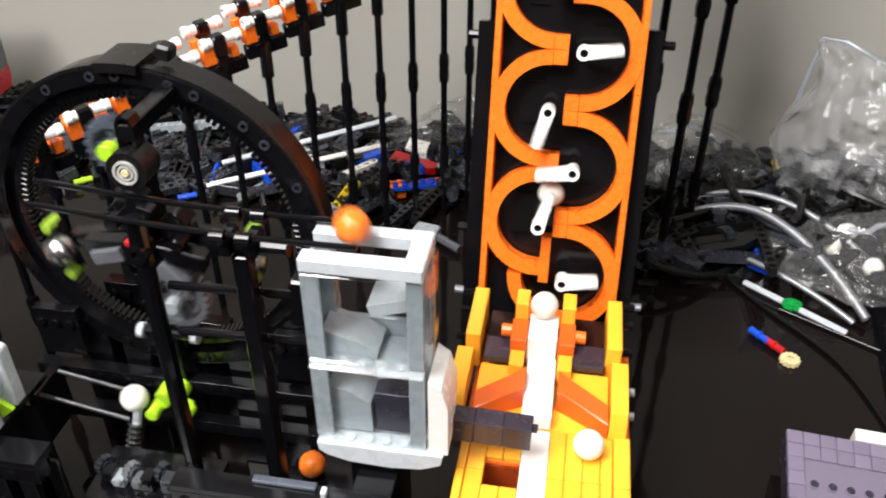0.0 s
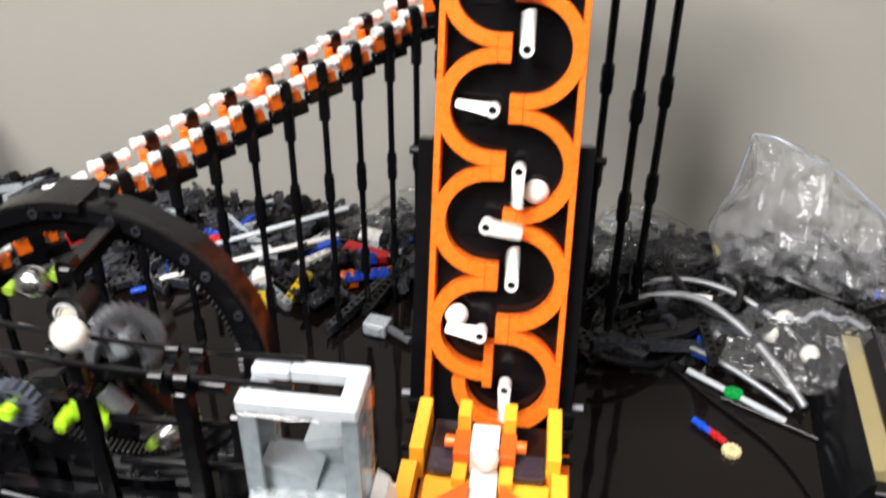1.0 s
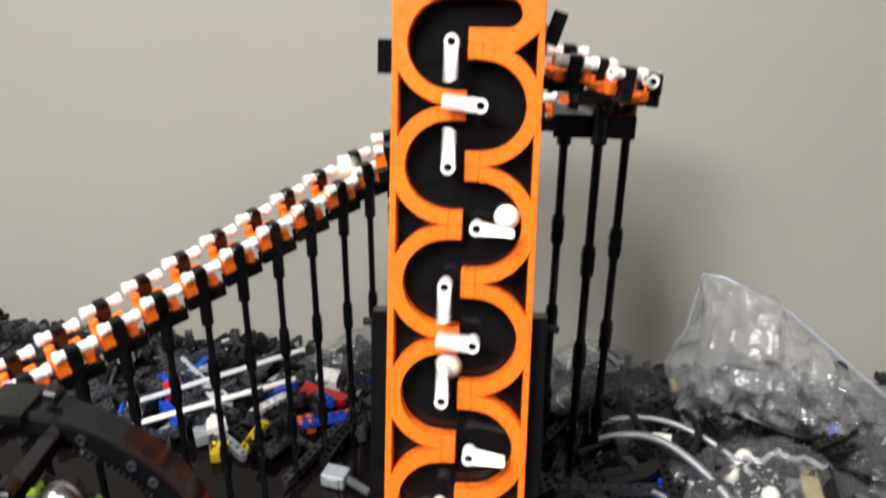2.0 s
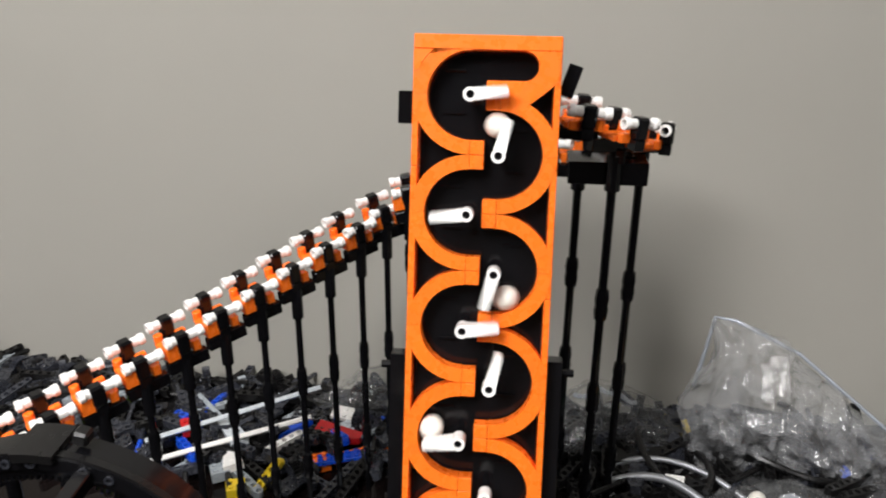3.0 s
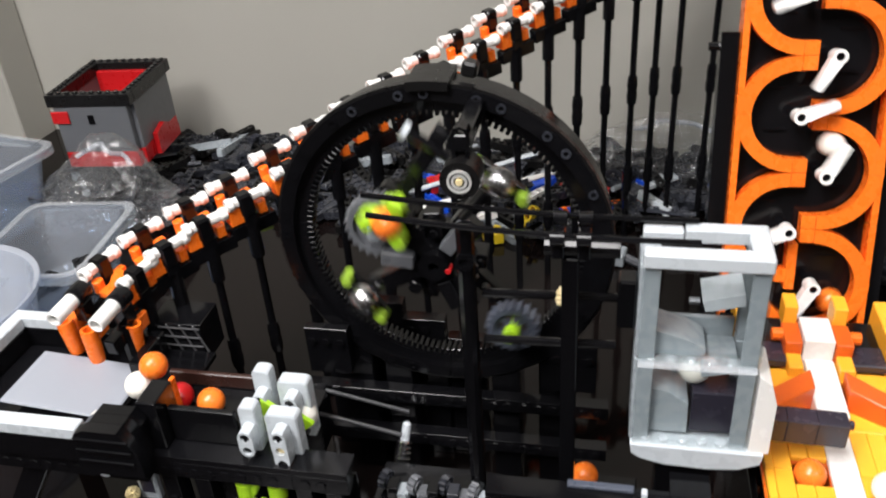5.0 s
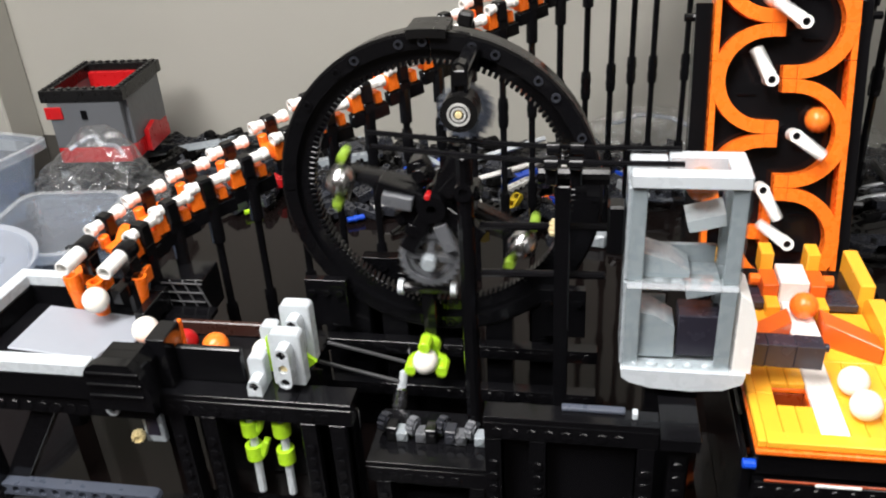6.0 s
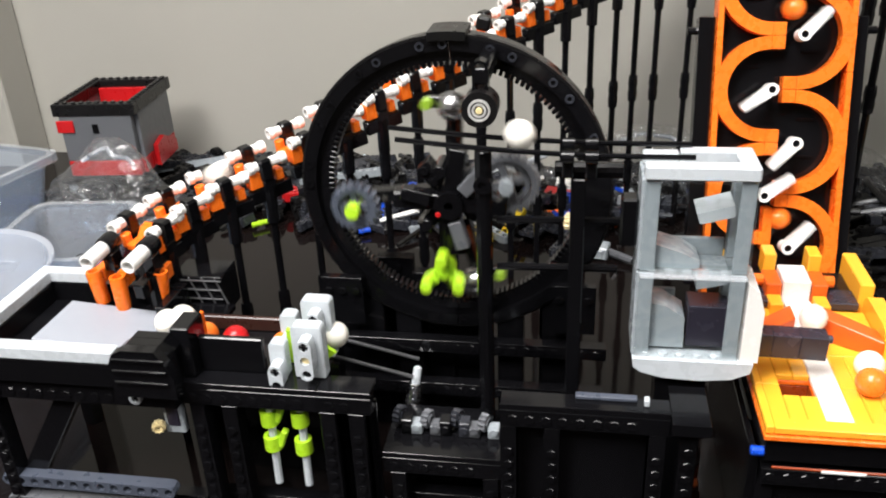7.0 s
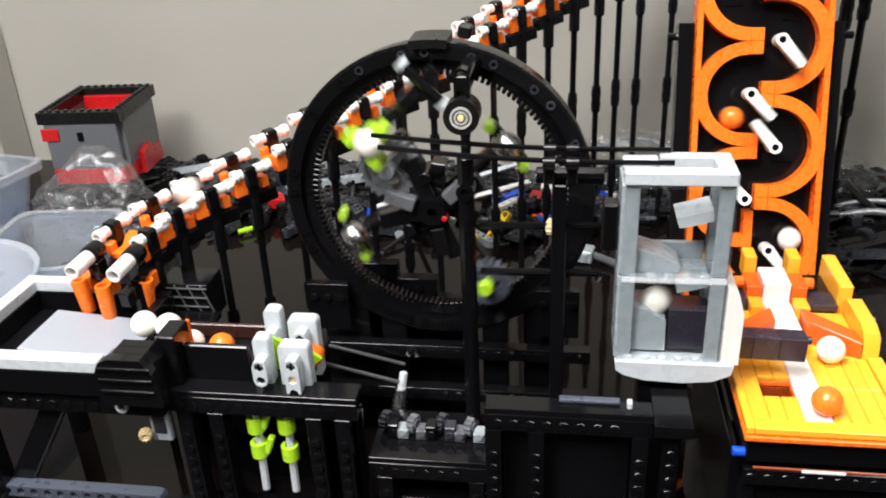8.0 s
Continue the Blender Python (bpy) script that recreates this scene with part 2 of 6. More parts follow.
def gear(bm, r, teeth, w, hub=0.004, tooth=0.0022, spokes=True):
    """A gear in the x-z plane round the origin, with holes through its web."""
    n = teeth * 2
    y0, y1 = -w / 2, w / 2
    ring = []
    for k in range(n):
        a = 2 * math.pi * k / n
        ro = r if k % 2 else r - tooth
        c, s = math.cos(a), math.sin(a)
        ri = r - tooth - 0.0022
        ring.append([bm.verts.new((q * c, y, q * s)) for q, y in ((ri, y0), (ro, y0), (ro, y1), (ri, y1))])
    for k in range(n):
        a, b = ring[k], ring[(k + 1) % n]
        for j in range(4):
            bm.faces.new((a[j], a[(j + 1) % 4], b[(j + 1) % 4], b[j]))
    bmesh.ops.recalc_face_normals(bm, faces=bm.faces[:])
    tube(bm, (0, y0 - 0.0008, 0), (0, y1 + 0.0008, 0), hub, 0.0022, 12)
    for k in range(4):
        box(bm, hub - 0.0005, r - tooth - 0.0015, y0 * 0.6, y1 * 0.6, -0.0018, 0.0018, 0.0002, pose(0, 0, 0, 0, 90 * k, 0))
    tube(bm, (0, y0 * 0.5, 0), (0, y1 * 0.5, 0), r * 0.62 + 0.0012, r * 0.62 - 0.0012, 20)


def between(rows, t):
    for a, b in zip(rows, rows[1:]):
        if t <= b[0]:
            u = (t - a[0]) / (b[0] - a[0])
            return tuple(p + (q - p) * u for p, q in zip(a[1:], b[1:]))
    return rows[-1][1:]


# ---- setting ----
def wall(name, x0, x1, y0, y1, z0, z1, mat, label):
    b = bmesh.new()
    box(b, x0, x1, y0, y1, z0, z1, 0.002)
    return tagged(part(name, b, mat), label, "", "", "structure")


DESK, ROOM_H = 0.74, 1.42
WALL_Y = 0.405
WALL_TURN = -3.8
wall("tabletop", -1.05, 0.75, -0.62, WALL_Y + 0.02, -0.03, 0.0, TABLEMAT, "glossy black tabletop that mirrors what stands on it")
back = wall("wall_north", -2.75, 2.55, 0, 0.12, -DESK, ROOM_H, WALLMAT, "plain beige-grey painted wall")
back.matrix_basis = pose(0, 0.354, 0, 0, 0, WALL_TURN)
wall("wall_west", -2.72, -2.6, -2.4, WALL_Y + 0.12, -DESK, ROOM_H, WALLMAT, "plain beige-grey painted wall")
wall("wall_east", 2.4, 2.52, -2.4, WALL_Y + 0.12, -DESK, ROOM_H, WALLMAT, "plain beige-grey painted wall")
# Wall out of view, coloured dark so the black parts mirror less light.
wall("wall_south", -2.6, 2.4, -2.52, -2.4, -DESK, ROOM_H, DARKWALL, "unseen wall, darkened to dim reflections in the black parts")
# The unseen floor is kept dark for the same weaker reflections.
wall("floor", -2.72, 2.52, -2.52, WALL_Y + 0.12, -DESK - 0.05, -DESK, FLOORMAT, "unseen carpeted floor, darkened to dim reflections")
wall("ceiling", -2.72, 2.52, -2.52, WALL_Y + 0.12, ROOM_H, ROOM_H + 0.06, CEILMAT, "white painted ceiling")
pilaster = wall("wall_projection", -1.95, -0.765, -0.052, -0.0005, -DESK, ROOM_H, WALLMAT, "boxed-out stretch of the beige-grey wall")
pilaster.matrix_basis = pose(0, 0.354, 0, 0, 0, WALL_TURN)


def ceiling_light(x, y, power):
    thing = empty("ceiling_light", pose(x, y, ROOM_H), "assumed flat ceiling light out of view, with a white diffuser", "ceiling light")
    b = bmesh.new()
    for sx in (-1, 1):
        box(b, sx * 0.31 - 0.015, sx * 0.31 + 0.015, -0.315, 0.315, -0.05, 0, 0.003)
        box(b, -0.295, 0.295, sx * 0.3 - 0.015, sx * 0.3 + 0.015, -0.05, 0, 0.003)
    part("frame", b, WHITE, thing)
    glow = bpy.data.materials.new("lamp_diffuser")
    glow.use_nodes = True
    p = glow.node_tree.nodes["Principled BSDF"]
    p.inputs["Base Color"].default_value = (0.8, 0.8, 0.8, 1)
    p.inputs["Emission Color"].default_value = (1, 0.955, 0.885, 1)
    p.inputs["Emission Strength"].default_value = 14
    b = bmesh.new()
    box(b, -0.29, 0.29, -0.28, 0.28, -0.03, -0.024, 0.001)
    part("diffuser", b, glow, thing)
    la = bpy.data.lights.new("ceiling_lamp", "AREA")
    la.shape, la.size, la.size_y, la.energy, la.color = "RECTANGLE", 0.54, 0.52, power, (1.0, 0.955, 0.885)
    lo = new("ceiling_lamp", la)
    lo.matrix_basis = pose(x, y, ROOM_H - 0.06)


ceiling_light(-0.36, -0.50, 23)
ceiling_light(-0.74, -1.12, 44)
# Added fill lamp that brightens the right-hand side; its source is invented.
ceiling_light(0.85, -1.12, 9)


# ---- the leaning ball lift ----
P = 0.032
lift = empty("ball_lift", BASE, "leaning orange serpentine ball lift with white cranks", "ball lift")
CRANKS = []


def axis_of(k):
    return (-0.008 if k % 2 else 0.008), P * (10 - k)


def build_lift():
    F, B = 0.012, 0.022
    b = bmesh.new()
    box(b, -0.0362, 0.0362, 0.024, 0.030, -0.045, 0.316)
    part("back_panel", b, BLACK, lift, "glossy black back panel")
    for k in range(1, 11):
        x, z = axis_of(k)
        s = 1 if k % 2 == 0 else -1
        for dz in (-0.010, 0.013):
            b = bmesh.new()
            box(b, x + s * 0.004, x + s * 0.015, 0.0226, 0.024, z + dz, z + dz + 0.0015, 0.0002)
            part("panel_ridge", b, BLACK, lift)
    for s in (-1, 1):
        for j in range(5):
            b = bmesh.new()
            z0 = -0.036 + j * 0.0712
            box(b, s * 0.0382 - 0.0018, s * 0.0382 + 0.0018, F + 0.0006, 0.032, z0 + 0.0001, z0 + 0.0711)
            part("side_rail", b, ORANGE, lift)
    # half rings, alternating from side to side, two quarter bricks each
    for k in range(1, 11):
        x, z = axis_of(k)
        s = -1 if k % 2 else 1
        quarters = ((0, 90), (-90, 0)) if s > 0 else ((90, 180), (180, 270))
        for a0, a1 in quarters:
            b = bmesh.new()
            ring_sector(b, x, z, 0.024, 0.0319, F, B, a0 + 0.15, a1 - 0.15, 12)
            part("curved_brick", b, ORANGE, lift)
        for dz in (-1, 1):
            if k == 1 and dz == 1:
                continue
            b = bmesh.new()
            zz = z + dz * 0.028
            box(b, min(0, x) + 0.0001, max(0, x) - 0.0001, F - 0.0002, B, zz - 0.0039, zz + 0.0039, 0.0003)
            part("end_brick", b, ORANGE, lift)
    # the closed bowl at the foot
    b = bmesh.new()
    ring_sector(b, 0.008, 0, 0.024, 0.0319, F, B, 180, 270, 10)
    part("curved_brick", b, ORANGE, lift)
    b = bmesh.new()
    box(b, -0.0058, -0.0002, F - 0.0004, B, -0.004, 0.0235, 0.0004)
    part("end_brick", b, ORANGE, lift)
    # head with the outlet slot
    b = bmesh.new()
    box(b, -0.0398, 0.0398, F - 0.0002, B, 0.3122, 0.320, 0.0004)
    part("top_brick", b, ORANGE, lift)
    b = bmesh.new()
    out = [(-0.0398, 0.3120), (-0.0398, 0.300), (-0.032, 0.304)] + [(-0.008 + 0.0322 * math.cos(radians(a)), 0.288 + 0.0322 * math.sin(radians(a))) for a in (150, 138, 126, 114, 104)] + [(-0.0158, 0.3120)]
    prism(b, out, F, B)
    part("corner_filler", b, ORANGE, lift)
    b = bmesh.new()
    out = [(0.0398, 0.3121), (0.020, 0.3121)] + [(0.020 + 0.008 * math.cos(radians(a)), 0.304 + 0.008 * math.sin(radians(a))) for a in (80, 60, 40, 20, 0, -20, -40, -60, -80)] + [(0.0002, 0.296), (0.0002, 0.2883), (0.008, 0.2883), (0.024, 0.284), (0.034, 0.292), (0.0385, 0.296)]
    prism(b, out, F, B)
    part("outlet_brick", b, ORANGE, lift)
    # brackets behind
    for x0, x1, z0, z1 in ((-0.049, -0.0402, 0.272, 0.290), (-0.050, -0.0402, -0.03, 0.140), (0.0402, 0.049, -0.03, 0.140)):
        b = bmesh.new()
        box(b, x0, x1, 0.022, 0.036, z0, z1)
        part("bracket", b, BLACK, lift)
    b = bmesh.new()
    box(b, -0.004, 0.004, -0.006, 0.006, -0.009, 0.009, 0.0004, pose(0.046, 0.034, 0.298, 0, 18, 0))
    part("deflector", b, BLACK, lift)
    b = bmesh.new()
    for s in (-1, 1):
        box(b, s * 0.030 - 0.005, s * 0.030 + 0.005, 0.031, 0.046, -0.060, 0.30)
    part("rear_frame", b, BLACK, lift)
    for z in (-0.02, 0.02, 0.132):
        b = bmesh.new()
        rod(b, (-0.056, 0.029, z), (0.056, 0.029, z), 0.0024, 8)
        part("cross_axle", b, STEEL if z < 0 else BLACK, lift)
    # cranks: a hollow hub with a tapering arm along x
    for k in range(10, 0, -1):
        x, z = axis_of(k)
        if not CRANKS:
            b = bmesh.new()
            tube(b, (0, 0.0, 0), (0, 0.012, 0), 0.0039, 0.0022, 16)
            out = [(0.0025, 0.0036), (0.0195, 0.0022), (0.0203, 0.0014), (0.0203, -0.0014), (0.0195, -0.0022), (0.0025, -0.0036)]
            prism(b, out, 0.0005, 0.0085)
            c = part("crank", b, WHITE, lift, "white tapered crank arm")
            b = bmesh.new()
            rod(b, (0, 0.0012, 0), (0, 0.024, 0), 0.0022, 8)
            part("axle", b, BLACK, c, "black crank axle")
        else:
            c = again(CRANKS[0][1], Matrix(), lift)
            c["label"] = "white tapered crank arm"
            a = again(CRANKS[0][1].children[0], Matrix(), c)
            a["label"] = "black crank axle"
        CRANKS.append((k, c))


build_lift()


# ---- the ball track ----
CENTRE = [(0.030, 0.150, 0.360), (0.058, 0.150, 0.352), (0.084, 0.158, 0.343), (0.100, 0.178, 0.333), (0.098, 0.203, 0.324), (0.078, 0.224, 0.315),
          (0.050, 0.238, 0.306), (0.021, 0.248, 0.297), (-0.008, 0.254, 0.287), (-0.036, 0.254, 0.276), (-0.064, 0.248, 0.263), (-0.0856, 0.243, 0.252)]
NEAR0, NEARD = Vector((-0.0768, 0.2350, 0.2480)), Vector((-0.01963, -0.02132, -0.00760))
SIDE = Vector((-0.7356, 0.6775, 0))
STRAIGHT = [NEAR0 + NEARD * i + SIDE * 0.012 for i in range(12)]
BEND = [Vector(p) for p in ((-0.3215, -0.0150, 0.1556), (-0.3405, -0.0340, 0.1490), (-0.3570, -0.0555, 0.1435), (-0.3670, -0.0790, 0.1390), (-0.3690, -0.1020, 0.1335))]
LINE = [Vector(p) for p in CENTRE[:-1]] + STRAIGHT + BEND


def on_line(s):
    """The track's centre, s metres from its start, and its heading."""
    for a, b in zip(LINE, LINE[1:]):
        l = (b - a).length
        if s <= l or b is LINE[-1]:
            return a.lerp(b, s / l), (b - a).normalized()
        s -= l


def length_to(i):
    return sum((b - a).length for a, b in zip(LINE[:i], LINE[1:i + 1]))


track = empty("ball_track", None, "sloping track of white tubes and orange bricks on black posts", "ball track")


def build_track():
    proto = {}

    def put(name, key, make, m, mat, label=""):
        if key not in proto:
            b = bmesh.new()
            make(b)
            proto[key] = part(name, b, mat, track, label)
            proto[key].matrix_basis = m
        else:
            again(proto[key], m, track)

    def white_tube(b):
        m = pose(0, 0, 0, 0, 90, 0)
        lathe(b, [(0.0024, -0.0132), (0.0038, -0.0132), (0.0040, -0.0122), (0.0040, -0.0098), (0.0032, -0.0086), (0.0032, 0.0086), (0.0040, 0.0098), (0.0040, 0.0122), (0.0038, 0.0132), (0.0024, 0.0132), (0.0024, -0.0132)], m, 12, False, False)

    def end_tube(b):
        lathe(b, [(0.0034, -0.0140), (0.0043, -0.0140), (0.0043, 0.0120), (0.0040, 0.0124), (0.0033, 0.0124), (0.0033, -0.0135), (0.0034, -0.0140)], pose(0, 0, 0, 0, 90, 0), 20, False, False)

    def end_clip(b):
        lathe(b, [(0.0044, -0.0052), (0.0054, -0.0052), (0.0056, -0.0046), (0.0056, 0.0046), (0.0054, 0.0052), (0.0044, 0.0052), (0.0044, -0.0052)], pose(0, 0, 0, 0, 90, 0), 18, False, False)
        box(b, -0.0044, 0.0044, -0.0036, 0.0036, -0.0160, -0.0046, 0.0006)

    def clip(b):
        box(b, -0.0044, 0.0044, -0.0044, 0.0044, -0.0100, 0.0042, 0.0014)
        box(b, -0.0040, 0.0040, -0.0038, 0.0038, -0.0165, -0.0096, 0.0005)

    def floor_brick(b):
        box(b, -0.0125, 0.0125, -0.0075, 0.0070, -0.0130, -0.0090, 0.0006)
        box(b, -0.0140, -0.0036, -0.0158, -0.0080, -0.0135, -0.0030, 0.0006)
        box(b, 0.0045, 0.0100, -0.0150, -0.0080, -0.0135, -0.0060, 0.0006)
        box(b, 0.0030, 0.0105, 0.0072, 0.0116, -0.0130, -0.0070, 0.0006)
        rod(b, (-0.0085, 0.0095, -0.012), (-0.0085, 0.0095, -0.0045), 0.0032, 10)

    def under(b):
        box(b, -0.0142, 0.0142, -0.0150, -0.0085, -0.0240, -0.0150, 0.0006)

    def cap(b):
        rod(b, (0, 0, -0.032), (0, 0, -0.013), 0.0042, 10)

    n = len(LINE)
    for i, p in enumerate(LINE):
        a, c = LINE[max(0, i - 1)], LINE[min(n - 1, i + 1)]
        d = (c - a).normalized()
        yaw = math.degrees(math.atan2(d.y, d.x))
        tilt = -0.38 * math.degrees(math.asin(d.z))
        m = Matrix.Translation(p) @ Euler((0, radians(tilt), radians(yaw))).to_matrix().to_4x4()
        # heading runs along +x, so the viewer's side of the straight run lies at +y
        for s in (-1, 1):
            if i == n - 1:
                put("rail_tube", "end_tube", end_tube, m @ pose(0.006, s * 0.0128, 0), WHITE, "thick white open end tube")
                put("rail_clip", "end_clip", end_clip, m @ pose(-0.003, s * 0.0128, 0), BLACK, "black sleeve round the end tube")
                continue
            put("rail_tube", "tube", white_tube, m @ pose(0, s * 0.0138, 0), WHITE, "white ribbed rail tube")
            put("rail_clip", "clip", clip, m @ pose(s * 0.001 + 0.001, s * 0.0138, 0), BLACK, "black rail clip")
        if i < n - 1:
            put("floor_brick", "floor", floor_brick, m @ pose(0, 0, 0, 0, 0, 180), ORANGE, "orange floor brick")
        put("under_beam", "under", under, m @ pose(0, 0, 0, 0, 0, 180), BLACK, "black bearer beam")
        if i > 7:
            foot = m @ Vector((0, 0.0138, 0))
            post(track, foot.x, foot.y, foot.z - 0.013)
    for x, y, z in ((0.063, 0.222, 0.300), (0.081, 0.170, 0.318), (0.103, 0.202, 0.312)):
        post(track, x, y, z, 1.25)
    # outlet: orange cups under the last tubes
    for x, y, r in ((-0.3895, -0.1035, -6), (-0.3735, -0.1090, 0), (-0.3535, -0.1010, 6)):
        b = bmesh.new()
        m = pose(x, y, 0.103, 0, r, 0)
        lathe(b, [(0.0028, 0.016), (0.0044, 0.016), (0.0046, 0.014), (0.0042, -0.002), (0.0038, -0.0045), (0.0028, -0.0045), (0.0026, 0.006), (0.0028, 0.016)], m, 16, False, False)
        box(b, x - 0.0030, x + 0.0030, y + 0.003, y + 0.013, 0.110, 0.119, 0.0006)
        part("outlet_cup", b, ORANGE, track, "orange tubular end cup")
    b = bmesh.new()
    prism(b, [(-0.0040, -0.008), (0.0040, -0.008), (0.0046, 0.003), (0.0028, 0.008), (-0.0028, 0.008), (-0.0046, 0.003)], -0.0032, 0.0032, Matrix.Translation((-0.3635, -0.0860, 0.1330)) @ pose(0, 0, 0, -42, 0, -14))
    part("saddle_piece", b, ORANGE, track, "orange saddle piece between the end tubes")


def post(parent, x, y, top, k=1.0):
    b = bmesh.new()
    rod(b, (x, y, 0.0005), (x, y, top), 0.0025 * k, 8)
    part("post", b, BLACK, parent)
    b = bmesh.new()
    tube(b, (x, y, top - 0.026), (x, y, top - 0.002), 0.0042 * k, 0.0022, 10)
    part("post_collar", b, BLACK, parent)
    z = 0.208
    while z > 0.02:
        if z < top - 0.03:
            b = bmesh.new()
            lathe(b, [(0.0022, -0.011), (0.0036 * k, -0.011), (0.0041 * k, -0.004), (0.0036 * k, 0), (0.0041 * k, 0.004), (0.0036 * k, 0.011), (0.0022, 0.011)], pose(x, y, z), 10)
            part("post_joint", b, BLACK, parent)
        z -= 0.076


build_track()
b = bmesh.new()
box(b, 0.052, 0.104, 0.172, 0.198, 0.2945, 0.3100, 0.0006)
part("bearer_block", b, BLACK, track)
STEELBALL = material("polished_ball_metal", (0.62, 0.62, 0.63), 0.26, metal=1.0, bump=0.0)
# Lime plastic with the dimness inside the ring put into its colour.
LIME_DIM = material("olive_plastic", (0.26, 0.42, 0.03), 0.35)


# ---- the toothed ring and what turns in it ----
RX, RZ, RR = -0.1865, 0.1602, 0.0834
RY0, RY1 = -0.0745, -0.0560
ring = empty("toothed_ring", pose(RX, (RY0 + RY1) / 2, RZ), "large upright black ring gear with inner teeth and pin holes", "ring gear")


def build_ring():
    w = (RY1 - RY0) / 2
    tooth = None
    for q in range(4):
        b = bmesh.new()
        ring_sector(b, 0, 0, 0.0765, RR, -w, w, q * 90 + 0.2, q * 90 + 89.8, 18)
        part("ring_quarter", b, BLACK, ring)
        b = bmesh.new()
        ring_sector(b, 0, 0, 0.0705, 0.0770, -w + 0.004, -w + 0.012, q * 90 + 0.2, q * 90 + 89.8, 18)
        rack = part("toothed_rack", b, BLACK, ring)
        for k in range(35):
            m = Matrix.Rotation(-radians(q * 90 + (k + 0.5) * 90 / 35), 4, "Y")
            if tooth is None:
                b = bmesh.new()
                box(b, 0.0676, 0.0708, -w + 0.004, -w + 0.012, -0.0010, 0.0010, 0.0003)
                tooth = part("tooth", b, BLACK, rack)
                tooth.matrix_basis = m
            else:
                again(tooth, m, rack)
    b = bmesh.new()
    ring_sector(b, 0, 0, RR, RR + 0.0014, -w + 0.001, -w + 0.005, 0, 360, 72)
    part("outer_rib", b, BLACK_MATT, ring)
    for k in range(28):
        a = radians(k * 360 / 28 + (2.2 if k % 2 else -2.2))
        b = bmesh.new()
        r = 0.0800
        tube(b, (r * math.cos(a), -w - 0.0008, r * math.sin(a)), (r * math.cos(a), -w + 0.002, r * math.sin(a)), 0.0024, 0.0013, 10)
        # Holes on the upper arc are greyed for the light that catches them.
        part("pin_hole", b, HEAPGREY if 1 < k < 10 else BLACK, ring)
    b = bmesh.new()
    ring_sector(b, 0, 0, RR - 0.001, RR + 0.0034, -w - 0.003, w + 0.002, 84, 97, 6)
    box(b, -0.0036, 0.0036, -0.0040, 0.0040, RR + 0.003, RR + 0.010, 0.0012, pose(-0.002, 0.002, 0, 0, 12, 0))
    part("top_clamp", b, BLACK_MATT, ring)
    # hanger arm with the bearing
    b = bmesh.new()
    box(b, 0.0170, 0.0245, -0.0490, -w, 0.0705, 0.0780, 0.0006)
    part("hanger_block", b, BLACK, ring)
    b = bmesh.new()
    beam(b, 4, pose(0.0205, -0.0455, 0.0580, 0, 90, 0) @ pose(-0.020, 0, 0))
    part("hanger_arm", b, BLACK, ring)
    b = bmesh.new()
    tube(b, (0.0205, -0.0545, 0.0600), (0.0205, -0.0415, 0.0600), 0.0085, 0.0050, 20)
    part("roller_tyre", b, BLACK_MATT, ring)
    b = bmesh.new()
    tube(b, (0.0205, -0.0556, 0.0600), (0.0205, -0.0450, 0.0600), 0.0052, 0.0042, 22)
    bearing = part("bearing", b, BEARING, ring, "silver ball bearing")
    b = bmesh.new()
    tube(b, (0.0205, -0.0554, 0.0600), (0.0205, -0.0450, 0.0600), 0.0034, 0.0024, 18)
    part("inner_race", b, BEARING, bearing, "silver inner race")
    # Dark ring puts the shade of the gap between the two races into colour.
    b = bmesh.new()
    tube(b, (0.0205, -0.0545, 0.0600), (0.0205, -0.0460, 0.0600), 0.0042, 0.0034, 18)
    part("bearing_shield", b, BLACK_MATT, bearing, "dark filling for the shaded gap between the races")
    b = bmesh.new()
    rod(b, (0.0205, -0.0558, 0.0600), (0.0205, -0.045, 0.0600), 0.0017, 8)
    part("bearing_axle", b, TAN, ring)
    # stand
    for x in (-0.052, -0.030, 0.030, 0.056):
        b = bmesh.new()
        z = -math.sqrt(RR ** 2 - x ** 2)
        box(b, x - 0.0075, x + 0.0075, -w + 0.002, w - 0.002, -RZ + 0.0005, z + 0.003, 0.0006)
        part("stand_leg", b, BLACK, ring)
    for z in (-0.128, -0.098):
        b = bmesh.new()
        box(b, -0.085, 0.085, -w - 0.008, -w - 0.0005, z, z + 0.008, 0.00012)
        stud_row(b, (-0.080, -w - 0.008, z + 0.004), (0.008, 0, 0), 21, (0, -1, 0), 0.0026, 0.0006)
        part("stand_beam", b, BLACK, ring)
    # Made-up black panels fill the dark, cluttered space behind the lower ring.
    for x0, x1, z1, y in ((-0.078, -0.052, -0.070, 0.014), (-0.0518, -0.030, -0.052, 0.016), (-0.0298, -0.006, -0.060, 0.013), (-0.0058, 0.016, -0.074, 0.016), (0.046, 0.058, -0.080, 0.014)):
        b = bmesh.new()
        box(b, x0, x1, y - 0.004, y + 0.004, -RZ + 0.0005, z1, 0.00012)
        stud_row(b, (x0 + 0.005, y - 0.004, z1 - 0.006), (0.008, 0, 0), int((x1 - x0) / 0.008), (0, -1, 0))
        stud_row(b, (x0 + 0.005, y - 0.004, z1 - 0.030), (0.008, 0, 0), int((x1 - x0) / 0.008), (0, -1, 0))
        part("stand_panel", b, BLACK, ring)
    for s in (-1, 1):
        b = bmesh.new()
        box(b, s * 0.066 - 0.012, s * 0.066 + 0.012, -w - 0.006, -w - 0.0006, -0.082, -0.052, 0.00015)
